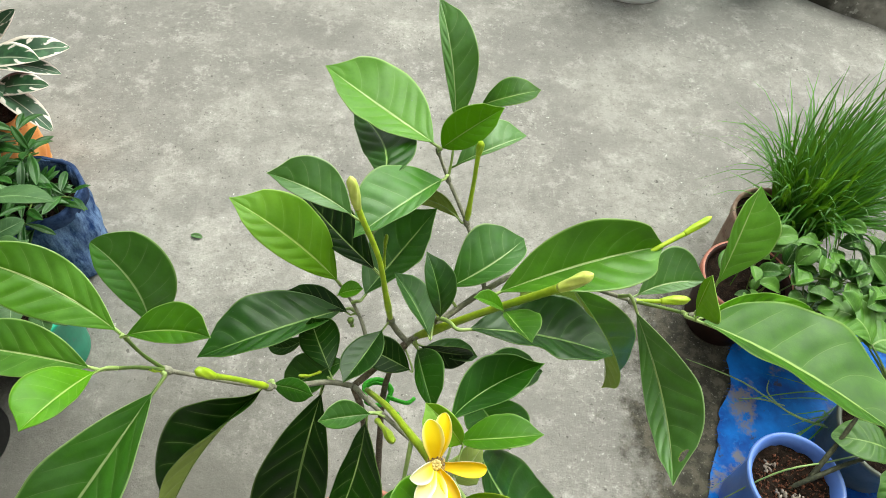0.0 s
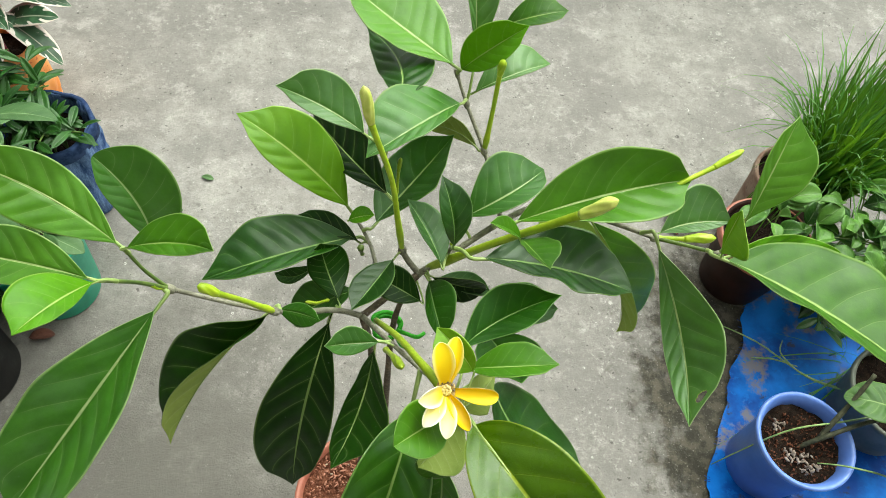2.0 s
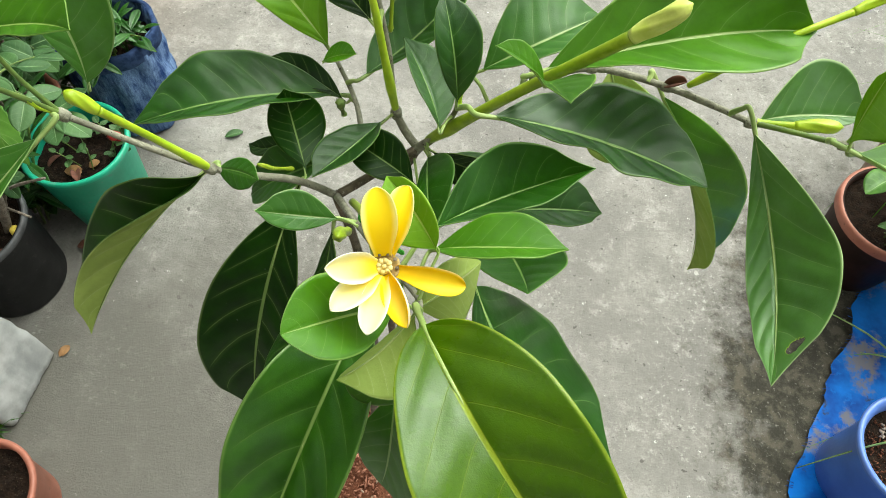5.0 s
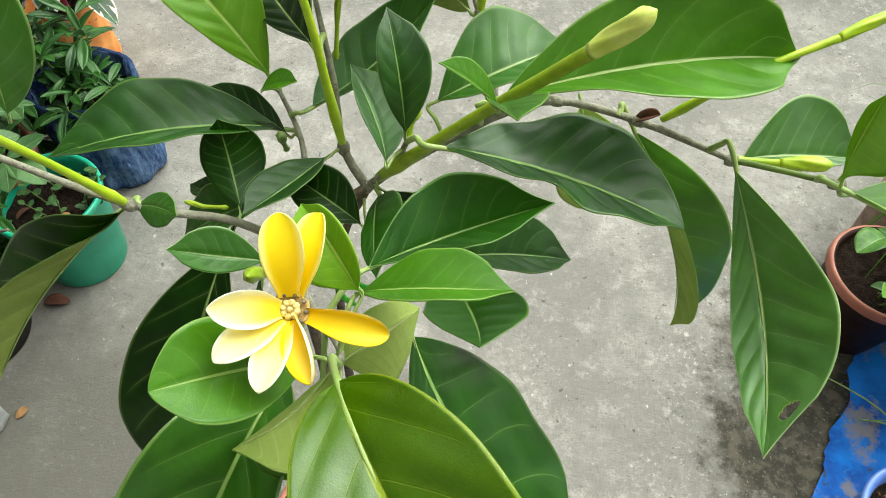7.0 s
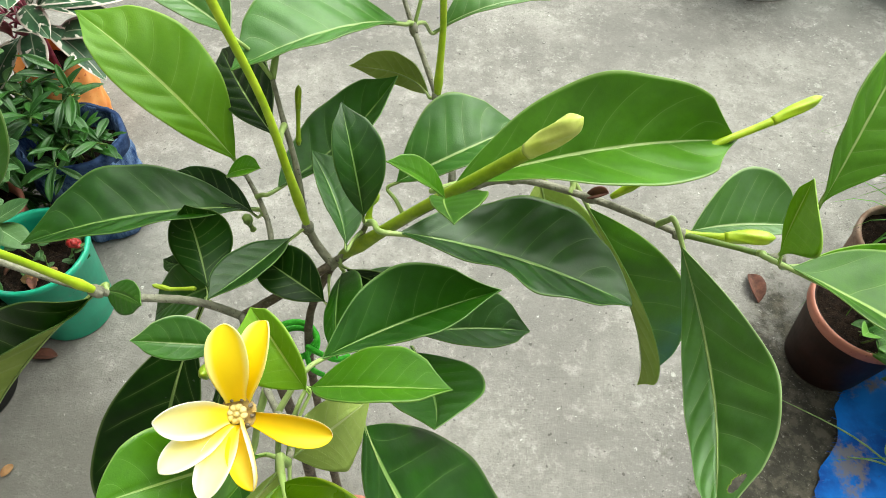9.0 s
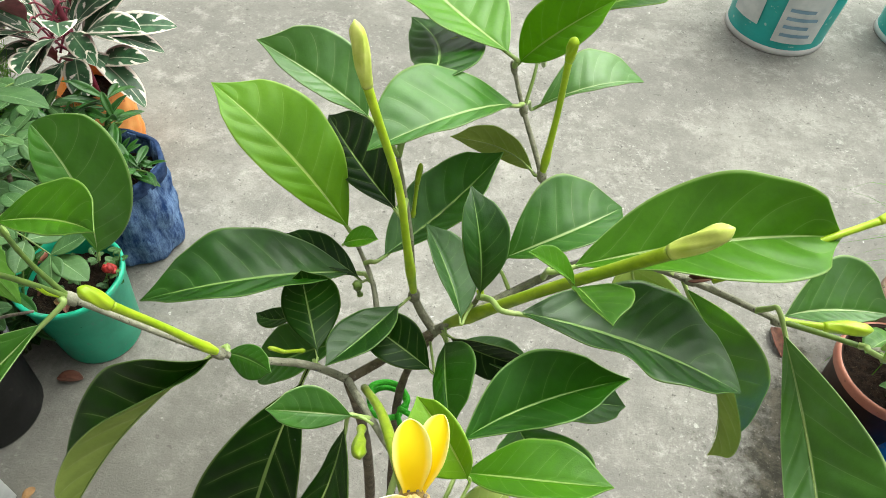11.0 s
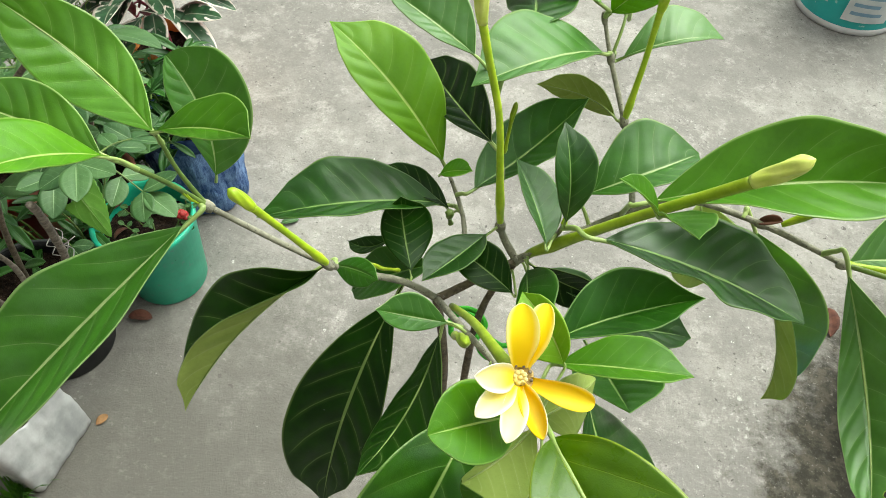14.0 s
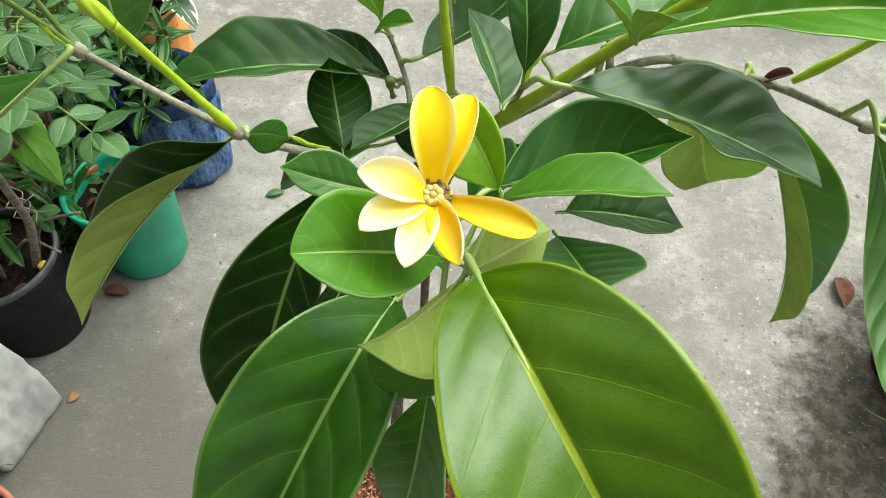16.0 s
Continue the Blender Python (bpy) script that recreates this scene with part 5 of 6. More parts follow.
def compound(ob, foot, end, rng, size=1.0, pairs=2):
    """A rose leaf: a stalk with a leaflet at its end and pairs of leaflets along it."""
    foot, end = Vector(foot), Vector(end)
    d = end - foot
    head = math.degrees(math.atan2(d.y, d.x))
    part("leaf_stalk", tube([foot, foot.lerp(end, 0.5) + Vector((0, 0, 0.006)), end], [0.0014, 0.0012, 0.0008], 6), twig, ob)
    put("leaflet", rose_big[0], ob, end, head + rng.uniform(-15, 15), rng.uniform(-35, 5), rng.uniform(-20, 20), size)
    for k in range(pairs):
        p = foot.lerp(end, 0.95 - 0.42 * k)
        for s in (62, -62):
            put("leaflet", rose_big[1], ob, p, head + s + rng.uniform(-14, 14), rng.uniform(-30, 12), rng.uniform(-25, 25), size * (1 - 0.12 * k))


rng = random.Random(61)
rose = thing("rose_bush", (-1.085, 0.985, 0.16), "rose bush with soft grey-green compound leaves arching over the pots", "rose")
for shoot, ends in (
        (((-1.08, 0.98, 0.15), (-0.98, 0.92, 0.45), (-0.80, 0.80, 0.62), (-0.64, 0.70, 0.70)), ((-0.60, 0.64, 0.76), (-0.56, 0.69, 0.66), (-0.66, 0.80, 0.64), (-0.69, 0.66, 0.66))),
        (((-1.09, 1.00, 0.15), (-1.02, 0.98, 0.42), (-0.90, 0.90, 0.60), (-0.78, 0.84, 0.68)), ((-0.72, 0.77, 0.71), (-0.74, 0.88, 0.64), (-0.85, 0.82, 0.66), (-0.82, 0.94, 0.58), (-0.70, 0.84, 0.58))),
        (((-1.10, 0.96, 0.15), (-1.08, 0.88, 0.40), (-0.98, 0.80, 0.58), (-0.86, 0.74, 0.66)), ((-0.80, 0.70, 0.70), (-0.86, 0.66, 0.62), (-0.93, 0.80, 0.66), (-0.78, 0.76, 0.58))),
        (((-1.06, 1.02, 0.15), (-1.05, 1.06, 0.36), (-1.00, 1.06, 0.52), (-0.92, 1.02, 0.58)), ((-0.86, 1.00, 0.58), (-0.94, 1.10, 0.54), (-1.02, 0.98, 0.58), (-0.90, 0.96, 0.50))),
        (((-1.12, 1.00, 0.15), (-1.20, 1.02, 0.40), (-1.18, 0.98, 0.56), (-1.10, 0.94, 0.64)), ((-1.03, 0.90, 0.66), (-1.12, 1.04, 0.60), (-1.20, 0.92, 0.60), (-1.14, 0.84, 0.58)))):
    part("cane", tube(shoot, [0.0048, 0.0042, 0.0032, 0.0018], 8, rough=0.08, rng=random.Random(5)), bark_brown, rose)
    for k, end in enumerate(ends):
        a, b = Vector(shoot[2 if k > 2 else 3]), Vector(end)
        compound(rose, a, a.lerp(b, 0.85), rng, rng.uniform(0.85, 1.12))
    for k in range(4):
        a = Vector(shoot[1]).lerp(Vector(shoot[2]), k / 3) + Vector((0, 0, 0.02))
        compound(rose, a, a + Vector((rng.uniform(-0.09, 0.09), rng.uniform(-0.09, 0.07), rng.uniform(-0.03, 0.06))), rng, rng.uniform(0.7, 1.0))
low = thing("rose_bush", (-0.995, 0.70, 0.19), "old rose with bare woody canes tied with wire", "rose")
for pts, rr in ((((-0.93, 0.72, 0.18), (-0.88, 0.73, 0.32), (-0.80, 0.69, 0.48), (-0.74, 0.655, 0.60), (-0.72, 0.64, 0.64)), 0.0085), (((-0.97, 0.68, 0.18), (-0.92, 0.67, 0.36), (-0.88, 0.62, 0.52)), 0.006), (((-0.95, 0.75, 0.18), (-0.90, 0.76, 0.28), (-0.80, 0.77, 0.34)), 0.004), (((-0.98, 0.70, 0.18), (-0.94, 0.74, 0.24), (-0.85, 0.73, 0.255)), 0.0035), (((-1.00, 0.66, 0.18), (-0.99, 0.62, 0.34), (-0.96, 0.56, 0.46)), 0.006)):
    part("cane", tube(pts, [rr * (1 - 0.5 * k / len(pts)) for k in range(len(pts))], 9, rough=0.12, rng=random.Random(7)), cane_grey, low)
part("wire", tube([(-0.868 + 0.016 * math.cos(a), 0.728 + 0.016 * math.sin(a), 0.345 + 0.003 * math.sin(3 * a) + 0.004 * a) for a in [k * 0.6 for k in range(26)]] + [(-0.82, 0.70, 0.43), (-0.80, 0.72, 0.44)], [0.0009] * 28, 5), wire_grey, low, "thin grey binding wire")
for e in ((-0.905, 0.770, 0.30), (-0.93, 0.60, 0.40), (-1.00, 0.72, 0.42)):
    compound(low, Vector(e) + Vector((-0.05, 0.02, -0.02)), e, rng, 0.75, 1)
blossom = thing("fallen_blossom", (-0.825, 0.735, 0.193), "small round yellow blossom fallen on the dark soil", "flower")
bm = bmesh.new()
bmesh.ops.create_icosphere(bm, subdivisions=2, radius=0.011, matrix=pose(-0.905, 0.720, 0.203) @ Matrix.Diagonal((1, 1, 0.75, 1)))
for v in bm.verts:
    v.co += Vector((1, 1, 1)) * 0.002 * noise.noise(v.co * 220)
part("petals", bm, petal_gold, blossom)
# weeds, twigs and a small red bloom in the teal pot
weeds = thing("weed", (-0.84, 0.95, 0.165), "small leafy weeds with one little red bloom", "weed")
for k in range(9):
    a = k * 2.4
    f = Vector((-0.86 + 0.05 * math.cos(a), 0.945 + 0.045 * math.sin(a), 0.16))
    e = f + Vector((0.03 * math.cos(a * 1.7), 0.03 * math.sin(a * 1.7), rng.uniform(0.05, 0.10)))
    part("stem", tube([f, f.lerp(e, 0.5) + Vector((0.004, 0, 0)), e], [0.0014, 0.0012, 0.0008], 6), twig, weeds)
    for q in range(5):
        put("leaf", rose_big[1], weeds, f.lerp(e, 0.35 + 0.16 * q), 80 * q + 30 * k, rng.uniform(-10, 30), 0, rng.uniform(0.28, 0.46))
bm = bmesh.new()
for k in range(7):
    bmesh.ops.create_icosphere(bm, subdivisions=1, radius=0.010, matrix=pose(-0.800 + 0.007 * math.cos(k), 0.945 + 0.007 * math.sin(k), 0.232 + 0.002 * k, 30 * k, 40 * k, 0) @ Matrix.Diagonal((1, 0.8, 0.35, 1)))
part("bloom", bm, red_petal, weeds, "small crumpled red bloom")
part("stem", tube([(-0.84, 0.94, 0.16), (-0.82, 0.945, 0.20), (-0.800, 0.945, 0.232)], [0.0016, 0.0014, 0.001], 6), twig, weeds)
# weeds added to darken the gaps, in place of black shade round the pots
for wx, wy, sd in ((-1.16, 0.58, 72), (-1.10, 1.16, 73), (-1.36, 1.10, 74), (-1.03, 0.845, 75)):
    bush("leafy_plant", wx, wy, 0.01, 9, rosette_leaf, twig, "dense dark green weeds added in place of shade between the pots", "plant", sd, 0.16, 0.30, 12, 0.003, (0.0, 0.02), False, 0.1, (0.8, 1.2))
for wx, wy, sd in ((-1.25, 0.76, 71), (-1.36, 0.90, 76)):
    bush("leafy_plant", wx, wy, 0.01, 8, rosette_leaf, twig, "low dark green weeds added in place of shade behind the pots", "plant", sd, 0.15, 0.15, 11, 0.003, (0.0, 0.0), False, 0.1, (0.8, 1.2))
bush("leafy_plant", -1.200, 1.080, 0.02, 6, rose_small, twig, "low green weeds growing between the pots", "plant", 27, 0.16, 0.30, 6, 0.003, (0.0, 0.02), True, 0.2)
bush("leafy_plant", -0.965, 1.200, 0.22, 5, rosette_leaf, twig, "leafy plant with narrow dark glossy leaves in rosettes", "plant", 23, 0.10, 0.12, 12, 0.003, (-0.02, 0.0), False, 0.3, (0.8, 1.2))
bush("leafy_plant", -0.905, 1.165, 0.20, 6, rosette_leaf, twig, "glossy dark rosettes crowding the mouth of the jeans planter", "plant", 29, 0.09, 0.10, 12, 0.003, (0.0, 0.0), False, 0.2, (0.7, 1.0))
bush("leafy_plant", -1.16, 1.22, 0.05, 6, rosette_leaf, twig, "dark green leafy plant growing between the pots", "plant", 24, 0.13, 0.24, 12, 0.003, (0, 0), False, 0.2, (0.8, 1.2))
# dark greenery under the basil, added to deepen the shade there
bush("leafy_plant", 0.945, 1.115, 0.01, 9, rosette_leaf, twig, "low dark weeds added to fill the shade under the basil shoots", "plant", 78, 0.17, 0.13, 11, 0.003, (0.0, 0.0), False, 0.1, (0.8, 1.2))
bush("basil_plant", 0.730, 1.100, 0.18, 9, basil_small, twig, "bushy green basil with small cupped leaves", "herb", 25, 0.15, 0.13, 6, 0.002, (0.05, -0.01), False, 0.4, (0.55, 1.15))
bush("basil_plant", 0.900, 1.130, 0.16, 8, basil_small, twig, "trailing basil shoots with small cupped leaves", "herb", 26, 0.17, 0.16, 5, 0.002, (0.05, 0.0), False, 0.45, (0.6, 1.2))

tall = thing("hibiscus_plant", (-1.02, 0.72, 0.19), "tall plant with large soft green toothed leaves", "plant")
part("stem", tube([(-1.02, 0.72, 0.18), (-0.90, 0.70, 0.50), (-0.66, 0.67, 0.84), (-0.508, 0.660, 0.945)], [0.006, 0.005, 0.0035, 0.002], 8), bark_brown, tall)
toothed = leaf_rows((-0.508, 0.660, 0.945), (-0.473, 0.664, 0.954), (-0.437, 0.664, 0.948), (0.05, -0.92, 0.38), (0.020, 0.021), (0.002, 0.002), 41, 13, 0.05, 0.75, 0.6, 0.0008, 0.001, 0.4, 7.0)
for i in range(3, 40, 2):
    for j in (0, -1):
        p, *rest = toothed[i][j]
        toothed[i][j] = (p.lerp(toothed[i][6][0], 0.07), *rest)
part("leaf", blade_grid(bmesh.new(), toothed, 0.0005), (rose_leaf, rose_leaf), tall)
toothed = leaf_rows((-0.735, 0.700, 0.640), (-0.700, 0.690, 0.640), (-0.640, 0.665, 0.575), (0.45, 0.80, 0.3), (0.030, 0.032), (0.004, 0.004), 41, 21, 0.04, 0.7, 0.55, 0.0012, 0.003, 0.4, 7.0)
for i in range(3, 40, 2):
    for j in (0, -1):
        p, *rest = toothed[i][j]
        toothed[i][j] = (p.lerp(toothed[i][10][0], 0.07), *rest)
part("leaf", blade_grid(bmesh.new(), toothed, 0.0005, (0.55, 0.22, 0.12, 0.13)), (broad_leaf, broad_leaf), tall, "green toothed leaf with insect holes")
for k, (px, py, pz, head, s) in enumerate(((-0.60, 0.66, 0.90, 150, 1.3), (-0.66, 0.67, 0.84, 60, 1.6), (-0.74, 0.68, 0.74, 200, 1.7), (-0.80, 0.69, 0.65, 100, 1.8), (-0.86, 0.70, 0.56, 10, 1.7))):
    put("leaf", rose_small[k % 2], tall, (px, py, pz), head, 8, 10, s)

broad_dark = leaf_material("broad_leaf_mature", (0.020, 0.085, 0.007), (0.072, 0.185, 0.018), (0.22, 0.36, 0.09), shine=0.5, through=0.2, lateral=0.5, rim=0.3)
broad = thing("broad_leaf_plant", (0.995, 0.815, 0.13), "young plant with broad puckered light green leaves", "plant")
for i, (b, m, t, s, h) in enumerate((
        ((0.915, 0.955, 0.285), (0.880, 1.005, 0.310), (0.815, 1.030, 0.290), (-0.55, -0.80, 0.10), (0.052, 0.056)),
        ((0.915, 0.950, 0.275), (0.955, 0.970, 0.285), (1.020, 0.960, 0.260), (0.2, -0.95, 0.1), (0.050, 0.052)),
        ((0.900, 0.735, 0.255), (0.850, 0.745, 0.270), (0.790, 0.760, 0.250), (-0.15, -0.95, 0.1), (0.045, 0.045)),
        ((0.910, 0.700, 0.235), (0.900, 0.660, 0.245), (0.860, 0.605, 0.220), (-0.80, 0.45, 0.1), (0.040, 0.042)),
        ((1.010, 0.850, 0.280), (1.030, 0.900, 0.300), (1.060, 0.960, 0.280), (0.9, -0.4, 0.1), (0.050, 0.052)))):
    part("leaf_stalk", tube([(0.995, 0.815, 0.12), Vector((0.995, 0.815, 0.20)).lerp(Vector(b), 0.5), b], [0.004, 0.003, 0.002], 7), twig, broad)
    rows = leaf_rows(b, m, t, s, h, (0.004, 0.004), 44, 25, 0.02, 0.55, 0.5, 0.0055, 0.003, i * 1.3, 6.0)
    if Vector(s).cross(Vector(t) - Vector(b)).z < 0:
        rows = leaf_rows(b, m, t, [-c for c in s], h, (0.004, 0.004), 44, 25, 0.02, 0.55, 0.5, 0.0055, 0.003, i * 1.3, 6.0)
    part("leaf", blade_grid(bmesh.new(), rows, 0.0006), (broad_dark if i in (2, 3) else broad_leaf, broad_leaf), broad)
wet_bark = plain("dark_green_bark", (0.022, 0.028, 0.012), (0.075, 0.080, 0.040), 120.0, 0.7, 0.4)
cutting = thing("woody_cutting", (0.735, 0.685, 0.165), "woody stem leaning out of the blue pot", "plant")
part("stem", tube([(0.722, 0.675, 0.16), (0.765, 0.690, 0.205), (0.83, 0.715, 0.225), (0.92, 0.74, 0.25)], [0.0055, 0.005, 0.0046, 0.004], 9, rough=0.12, rng=random.Random(2)), wet_bark, cutting)
part("stem", tube([(0.755, 0.688, 0.195), (0.80, 0.745, 0.250), (0.83, 0.79, 0.30)], [0.0055, 0.005, 0.004], 9, rough=0.12, rng=random.Random(3)), wet_bark, cutting)


def grass_clump(x, y, z, count, spread, high, seed, label, name="grass_clump", lean=(0, 0), wide=1.0):
    rng = random.Random(seed)
    bm = bmesh.new()
    uvl = bm.loops.layers.uv.verify()
    for _ in range(count):
        a, q = rng.uniform(0, 6.28), spread * 0.42 * math.sqrt(rng.random())
        p = Vector((x + q * math.cos(a), y + q * math.sin(a), z))
        h = high * rng.uniform(0.45, 1.1)
        out = rng.uniform(0.10, 1.0) ** 1.2 * spread * 1.5
        sway = Vector((rng.gauss(0, 1), rng.gauss(0, 1), 0)) * 0.10 * h
        d = Vector((math.cos(a + rng.gauss(0, 0.9)), math.sin(a + rng.gauss(0, 0.9)), 0)) * out + Vector((*lean, 0)) * rng.random()
        droop = rng.uniform(0.05, 0.85) * h * (out / (spread * 1.5))
        w = rng.uniform(0.0012, 0.0026) * wide
        s = Vector((-d.y, d.x, 0))
        s = (s.normalized() if s.length > 1e-4 else Vector((1, 0, 0))) * w
        prev = None
        for i in range(7):
            t = i / 6
            c = p + d * t ** 1.5 + sway * math.sin(2.6 * t) * t + Vector((0, 0, h * t - droop * 2.2 * t ** 3))
            c.z = max(c.z, 0.012)
            k = 1 - 0.92 * t ** 2.2
            row = (bm.verts.new(c - s * k), bm.verts.new(c + Vector((0, 0, -w * 0.5 * k))), bm.verts.new(c + s * k))
            if prev:
                for j in (0, 1):
                    f = bm.faces.new((prev[j], prev[j + 1], row[j + 1], row[j]))
                    for l, uv in zip(f.loops, ((t, j / 2), (t, (j + 1) / 2), (t, (j + 1) / 2), (t, j / 2))):
                        l[uvl].uv = uv
            prev = row
    ob = new(name, mesh_of(bm, grass_green))
    return tagged(ob, label, "grass", kind="stuff")


grass_clump(0.905, 1.360, 0.185, 640, 0.175, 0.36, 31, "thick clump of long green grass in a pot", lean=(0.20, 0.17), wide=1.8)
grass_clump(0.890, 1.345, 0.185, 16, 0.10, 0.36, 36, "few longest grass blades arching out of the pot", "grass_tuft", (-0.32, 0.16), 1.2)
grass_clump(0.985, 0.925, 0.03, 26, 0.16, 0.16, 33, "thin grass blades sprawling over the tarpaulin", "grass_tuft", (-0.18, -0.05))
grass_clump(-0.878, 0.384, 0.0, 110, 0.036, 0.105, 34, "short grass tuft sprouting from the concrete beside a white sack", "grass_tuft")


pale_blade = plain("pale_blade", (0.14, 0.26, 0.07), (0.26, 0.38, 0.13), 60.0, 0.5, 0.1)
# long pale blades lying across the tarpaulin and the blue pot
for pts in (((0.62, 1.02, 0.03), (0.74, 0.96, 0.05), (0.86, 0.88, 0.05), (0.98, 0.83, 0.10)), ((0.60, 0.66, 0.04), (0.68, 0.69, 0.205), (0.80, 0.72, 0.215), (0.94, 0.76, 0.20)), ((0.745, 0.640, 0.19), (0.80, 0.632, 0.21), (0.90, 0.625, 0.18), (1.0, 0.60, 0.10)), ((0.82, 0.98, 0.03), (0.80, 0.93, 0.05), (0.86, 0.87, 0.06), (0.96, 0.80, 0.15)), ((0.74, 0.93, 0.02), (0.79, 0.93, 0.025), (0.85, 0.92, 0.02))):
    blade = tagged(new("grass_blade", mesh_of(tube(pts, [0.0009] + [0.0020] * (len(pts) - 2) + [0.0014], 6), pale_blade)), "single long pale green grass blade lying over the tarpaulin", "grass", "loose blades")


# the variegated plant in the orange sack
def variegated():
    n = Nodes("variegated_leaf")
    uv = n.t.nodes.new("ShaderNodeUVMap").outputs[0]
    sep = n.t.nodes.new("ShaderNodeSeparateXYZ")
    n.link(uv, sep.inputs[0])
    u, v = sep.outputs[0], sep.outputs[1]
    d = n.math("MULTIPLY", n.math("ABSOLUTE", n.math("SUBTRACT", v, 0.5)), 2.0)
    q = n.math("SUBTRACT", n.math("MULTIPLY", u, 7.0), n.math("MULTIPLY", d, 1.6))
    stripes = n.math("ADD", n.math("MULTIPLY", n.math("SINE", n.math("MULTIPLY", q, 4.2)), 0.22), n.noise(45.0, 3.0))
    stripes = n.math("ADD", stripes, n.math("MULTIPLY", d, 0.28))
    c = n.mix(n.step(stripes, 0.82, 0.92), n.mix(n.step(n.noise(30.0), 0.4, 0.6), (0.014, 0.060, 0.024), (0.040, 0.120, 0.050)), (0.66, 0.62, 0.56))
    c = n.mix(n.step(n.math("ADD", d, n.math("MULTIPLY", n.noise(28.0, 4.0), 0.42)), 0.98, 1.10), c, (0.70, 0.64, 0.56))
    c = n.mix(n.math("MULTIPLY", n.step(d, 0.0, 0.07, 1.0, 0.0), 0.6), c, (0.60, 0.62, 0.48))
    return n.done(c, 0.42)


vari, vari_back = variegated(), plain("maroon_underside", (0.16, 0.02, 0.04), (0.30, 0.05, 0.09), 40.0, 0.5)
vari_leaf = [small_leaf_mesh("leaf", 0.20, 0.070, 0.10, vari, 18, 9, 0.7, 0.8, 0.10, 0.0006, 8, vari_back), small_leaf_mesh("leaf", 0.16, 0.062, 0.14, vari, 18, 9, 0.7, 0.8, 0.10, 0.0006, 8, vari_back)]
strom = thing("variegated_plant", (-1.165, 1.475, 0.20), "plant with striped green and white leaves and maroon stems", "plant")
rng = random.Random(41)
for i in range(26):
    a = i * 137.5
    z = 0.25 + 0.16 * i / 26
    c = Vector((-1.185 + 0.02 * math.cos(i), 1.475 + 0.02 * math.sin(i) - 0.02, z))
    out = Vector((math.cos(radians(a)), math.sin(radians(a)), 0.7)) * 0.05
    part("leaf_stalk", tube([c, c + out * 0.6 + Vector((0, 0, 0.015)), c + out], [0.003, 0.0026, 0.0018], 7), vari_back, strom)
    put("leaf", rng.choice(vari_leaf), strom, c + out, a, rng.uniform(0, 50), rng.uniform(-20, 20), rng.uniform(0.85, 1.0) + 0.35 * i / 26)
# lower leaves hang over the sack's mouth
for i, (head, pitch) in enumerate(((-95, -22), (-55, -12), (-20, -26), (-130, -8), (15, -14), (-75, 6), (-38, 2), (-160, -18))):
    c = Vector((-1.165, 1.462, 0.29 + 0.012 * i))
    out = Vector((math.cos(radians(head)), math.sin(radians(head)), 0.5)) * 0.035
    part("leaf_stalk", tube([c, c + out * 0.6 + Vector((0, 0, 0.012)), c + out], [0.003, 0.0026, 0.0018], 7), vari_back, strom)
    put("leaf", vari_leaf[i % 2], strom, c + out, head, pitch, rng.uniform(-15, 15), rng.uniform(0.80, 1.0))
part("stem", tube([(-1.155, 1.460, 0.18), (-1.165, 1.470, 0.30), (-1.165, 1.465, 0.45)], [0.012, 0.010, 0.006], 10), vari_back, strom)

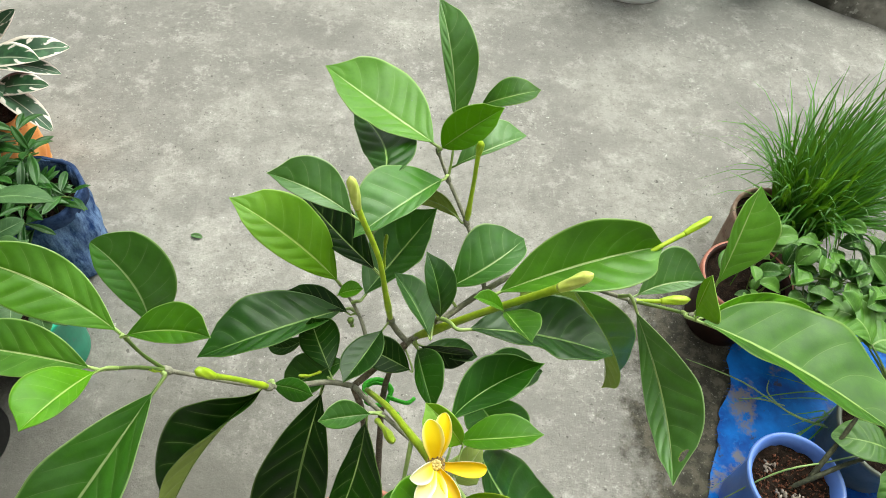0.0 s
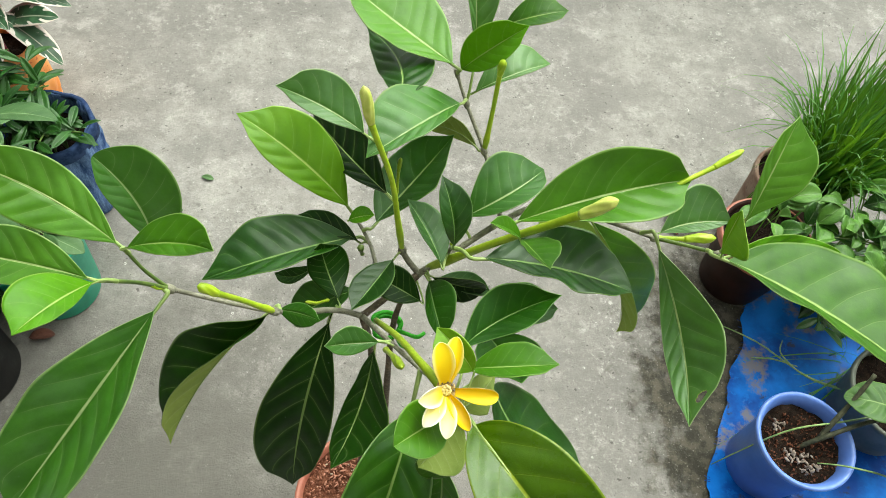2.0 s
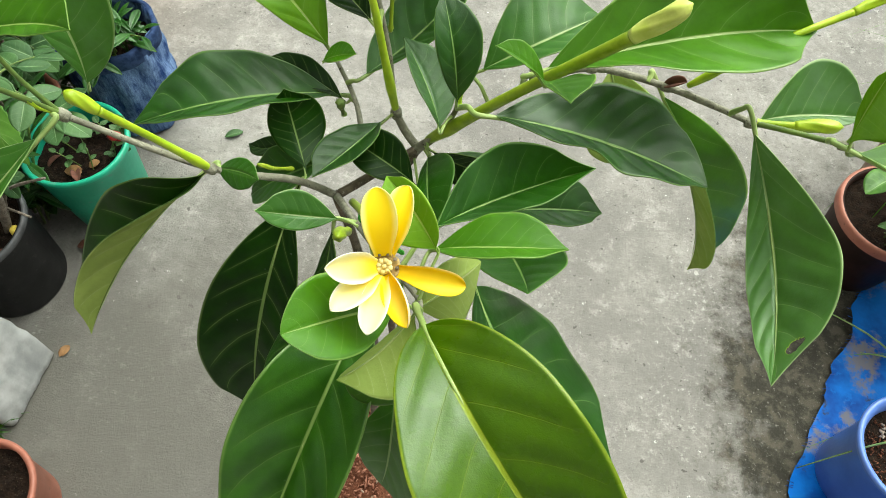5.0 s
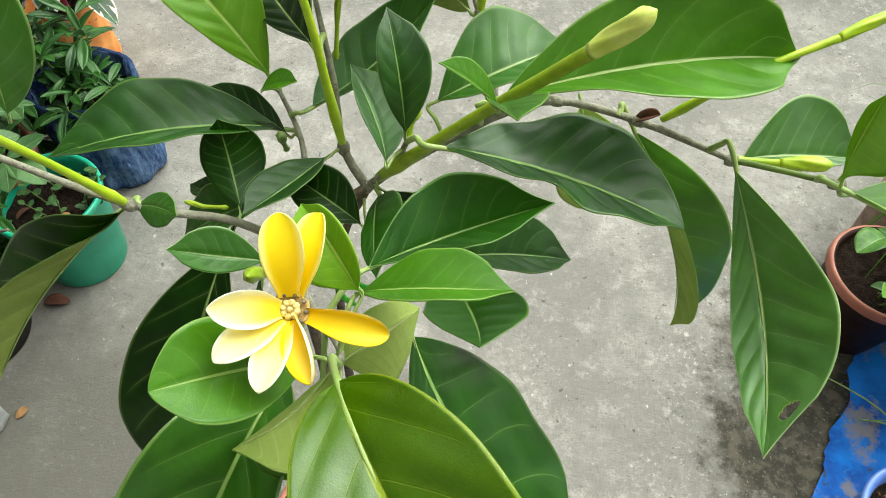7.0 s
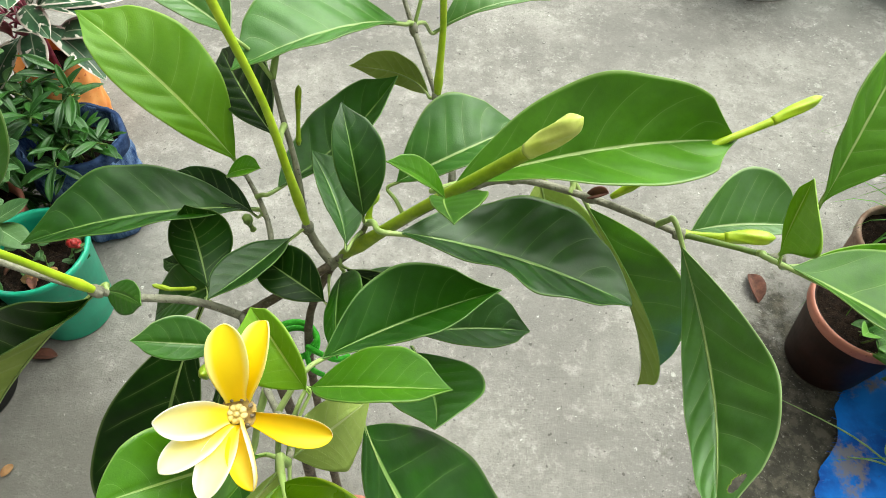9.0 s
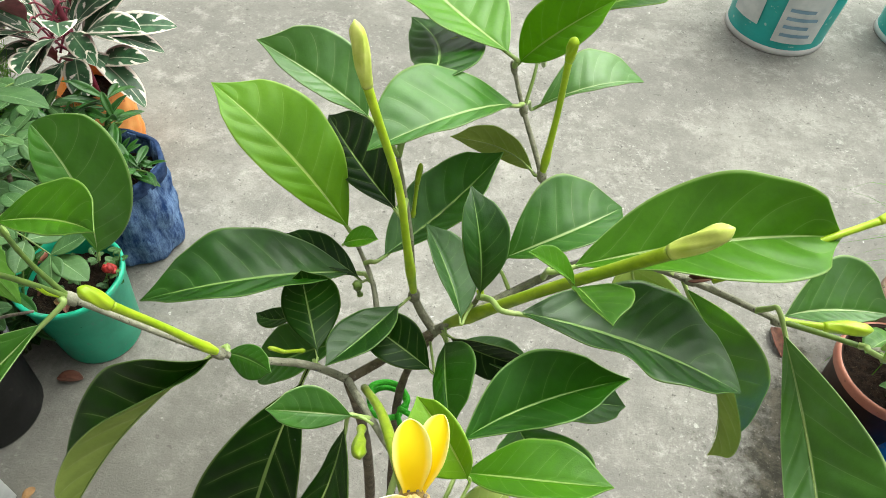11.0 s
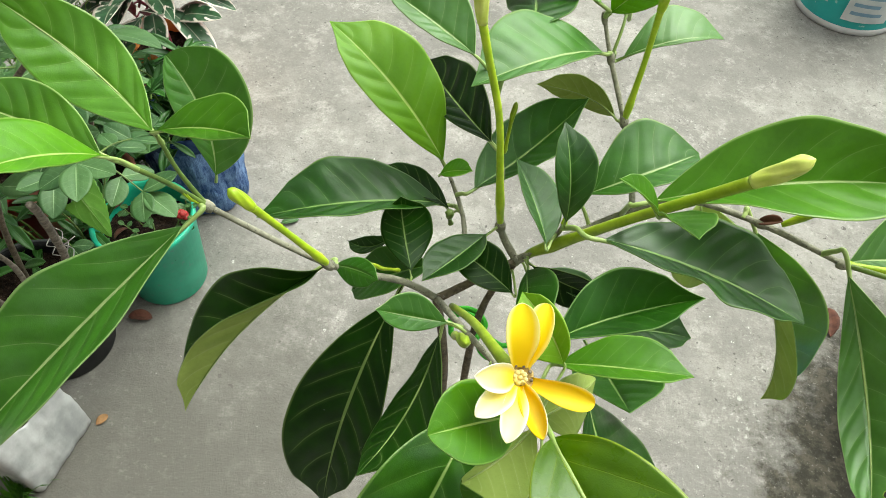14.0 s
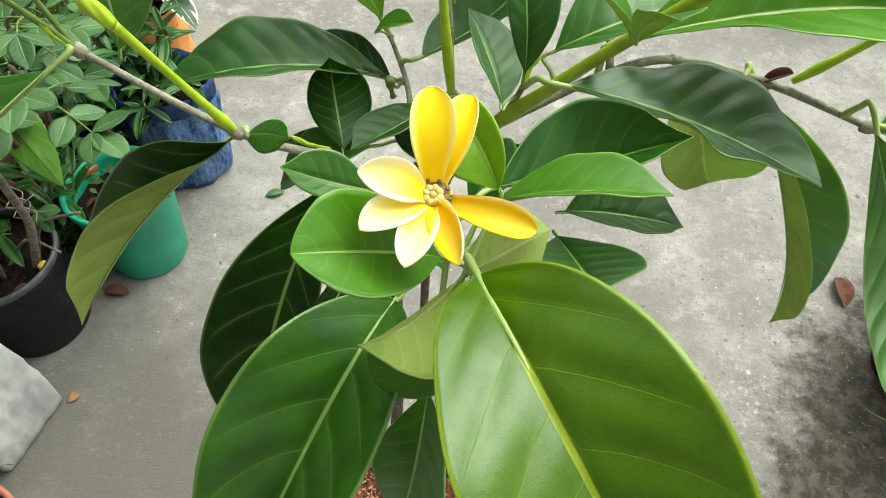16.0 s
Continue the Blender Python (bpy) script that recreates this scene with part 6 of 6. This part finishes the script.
# feathery herb at the edge of the planters
fern = thing("feathery_herb", (-1.32, 1.27, 0.05), "feathery pale green herb with thread-like leaves", "herb")
bm = bmesh.new()
rng = random.Random(51)
for _ in range(230):
    a, h = rng.uniform(0, 6.28), rng.uniform(0.15, 0.38)
    tip = Vector((-1.32 + 0.16 * math.cos(a) * rng.random(), 1.27 + 0.16 * math.sin(a) * rng.random(), 0.05 + h))
    foot = Vector((-1.32, 1.27, 0.05))
    for k in range(14):
        q = foot.lerp(tip, 0.35 + 0.65 * k / 14)
        e = q + Vector((rng.gauss(0, 1), rng.gauss(0, 1), rng.uniform(0.1, 1))).normalized() * 0.024
        w = Vector((rng.gauss(0, 1), rng.gauss(0, 1), 0)).normalized() * 0.0024
        bm.faces.new((bm.verts.new(q - w), bm.verts.new(q + w), bm.verts.new(e + w * 0.4), bm.verts.new(e - w * 0.4)))
    w = Vector((0.0008, 0.0008, 0))
    bm.faces.new((bm.verts.new(foot - w), bm.verts.new(foot + w), bm.verts.new(tip + w * 0.4), bm.verts.new(tip - w * 0.4)))
tagged(part("fronds", bm, broad_leaf, fern), kind="stuff")

# ---- litter on the concrete ----
litter = small_leaf_mesh("m", 0.045, 0.022, 0.08, rose_leaf, blunt=0.6, fore=0.6)
amber = small_leaf_mesh("m", 0.050, 0.034, 0.06, amber_leaf, blunt=0.5, fore=0.5, vee=0.1)
dry = small_leaf_mesh("m", 0.050, 0.024, 0.10, dead_leaf, blunt=0.6, fore=0.6, vee=0.3)
for name, me, x, y, head, s, label in (
        ("fallen_leaf", litter, -0.715, 1.150, 35, 1.0, "small fallen green leaf lying on concrete"),
        ("fallen_leaf", litter, -0.660, 1.285, -10, 0.75, "shrivelled dark green leaf lying on concrete"),
        ("fallen_leaf", dry, -0.915, 0.795, 15, 1.1, "reddish dead leaf beside the teal pot"),
        ("fallen_leaf", amber, -0.832, 0.556, 70, 0.55, "small orange dead leaf beside the white sack"),
        ("fallen_leaf", dry, 0.60, 1.27, 100, 1.6, "curled brown dead leaf beside a pot")):
    ob = new(name, me)
    ob.matrix_basis = pose(x, y, 0.003, 0, 0, head) @ Matrix.Scale(s, 4)
    tagged(ob, label, "leaf", "fallen leaves")
for me, x, y, z, head, tilt, size in ((amber, -0.905, 0.880, 0.172, 20, 14, 0.7), (dry, -0.865, 0.862, 0.172, 130, 10, 0.8), (dry, -0.930, 0.915, 0.172, 250, 18, 0.7), (amber, -0.860, 0.900, 0.171, 75, 8, 0.5), (dry, -0.925, 0.655, 0.196, 40, 12, 0.8), (amber, -0.940, 0.630, 0.198, 160, 16, 0.8), (dry, -1.020, 0.670, 0.196, 300, 8, 0.8)):
    ob = new("fallen_leaf", me)
    ob.matrix_basis = pose(x, y, z, tilt, 6, head) @ Matrix.Scale(size, 4)
    tagged(ob, "curled dry brown leaf lying on potting soil", "leaf", "fallen leaves")
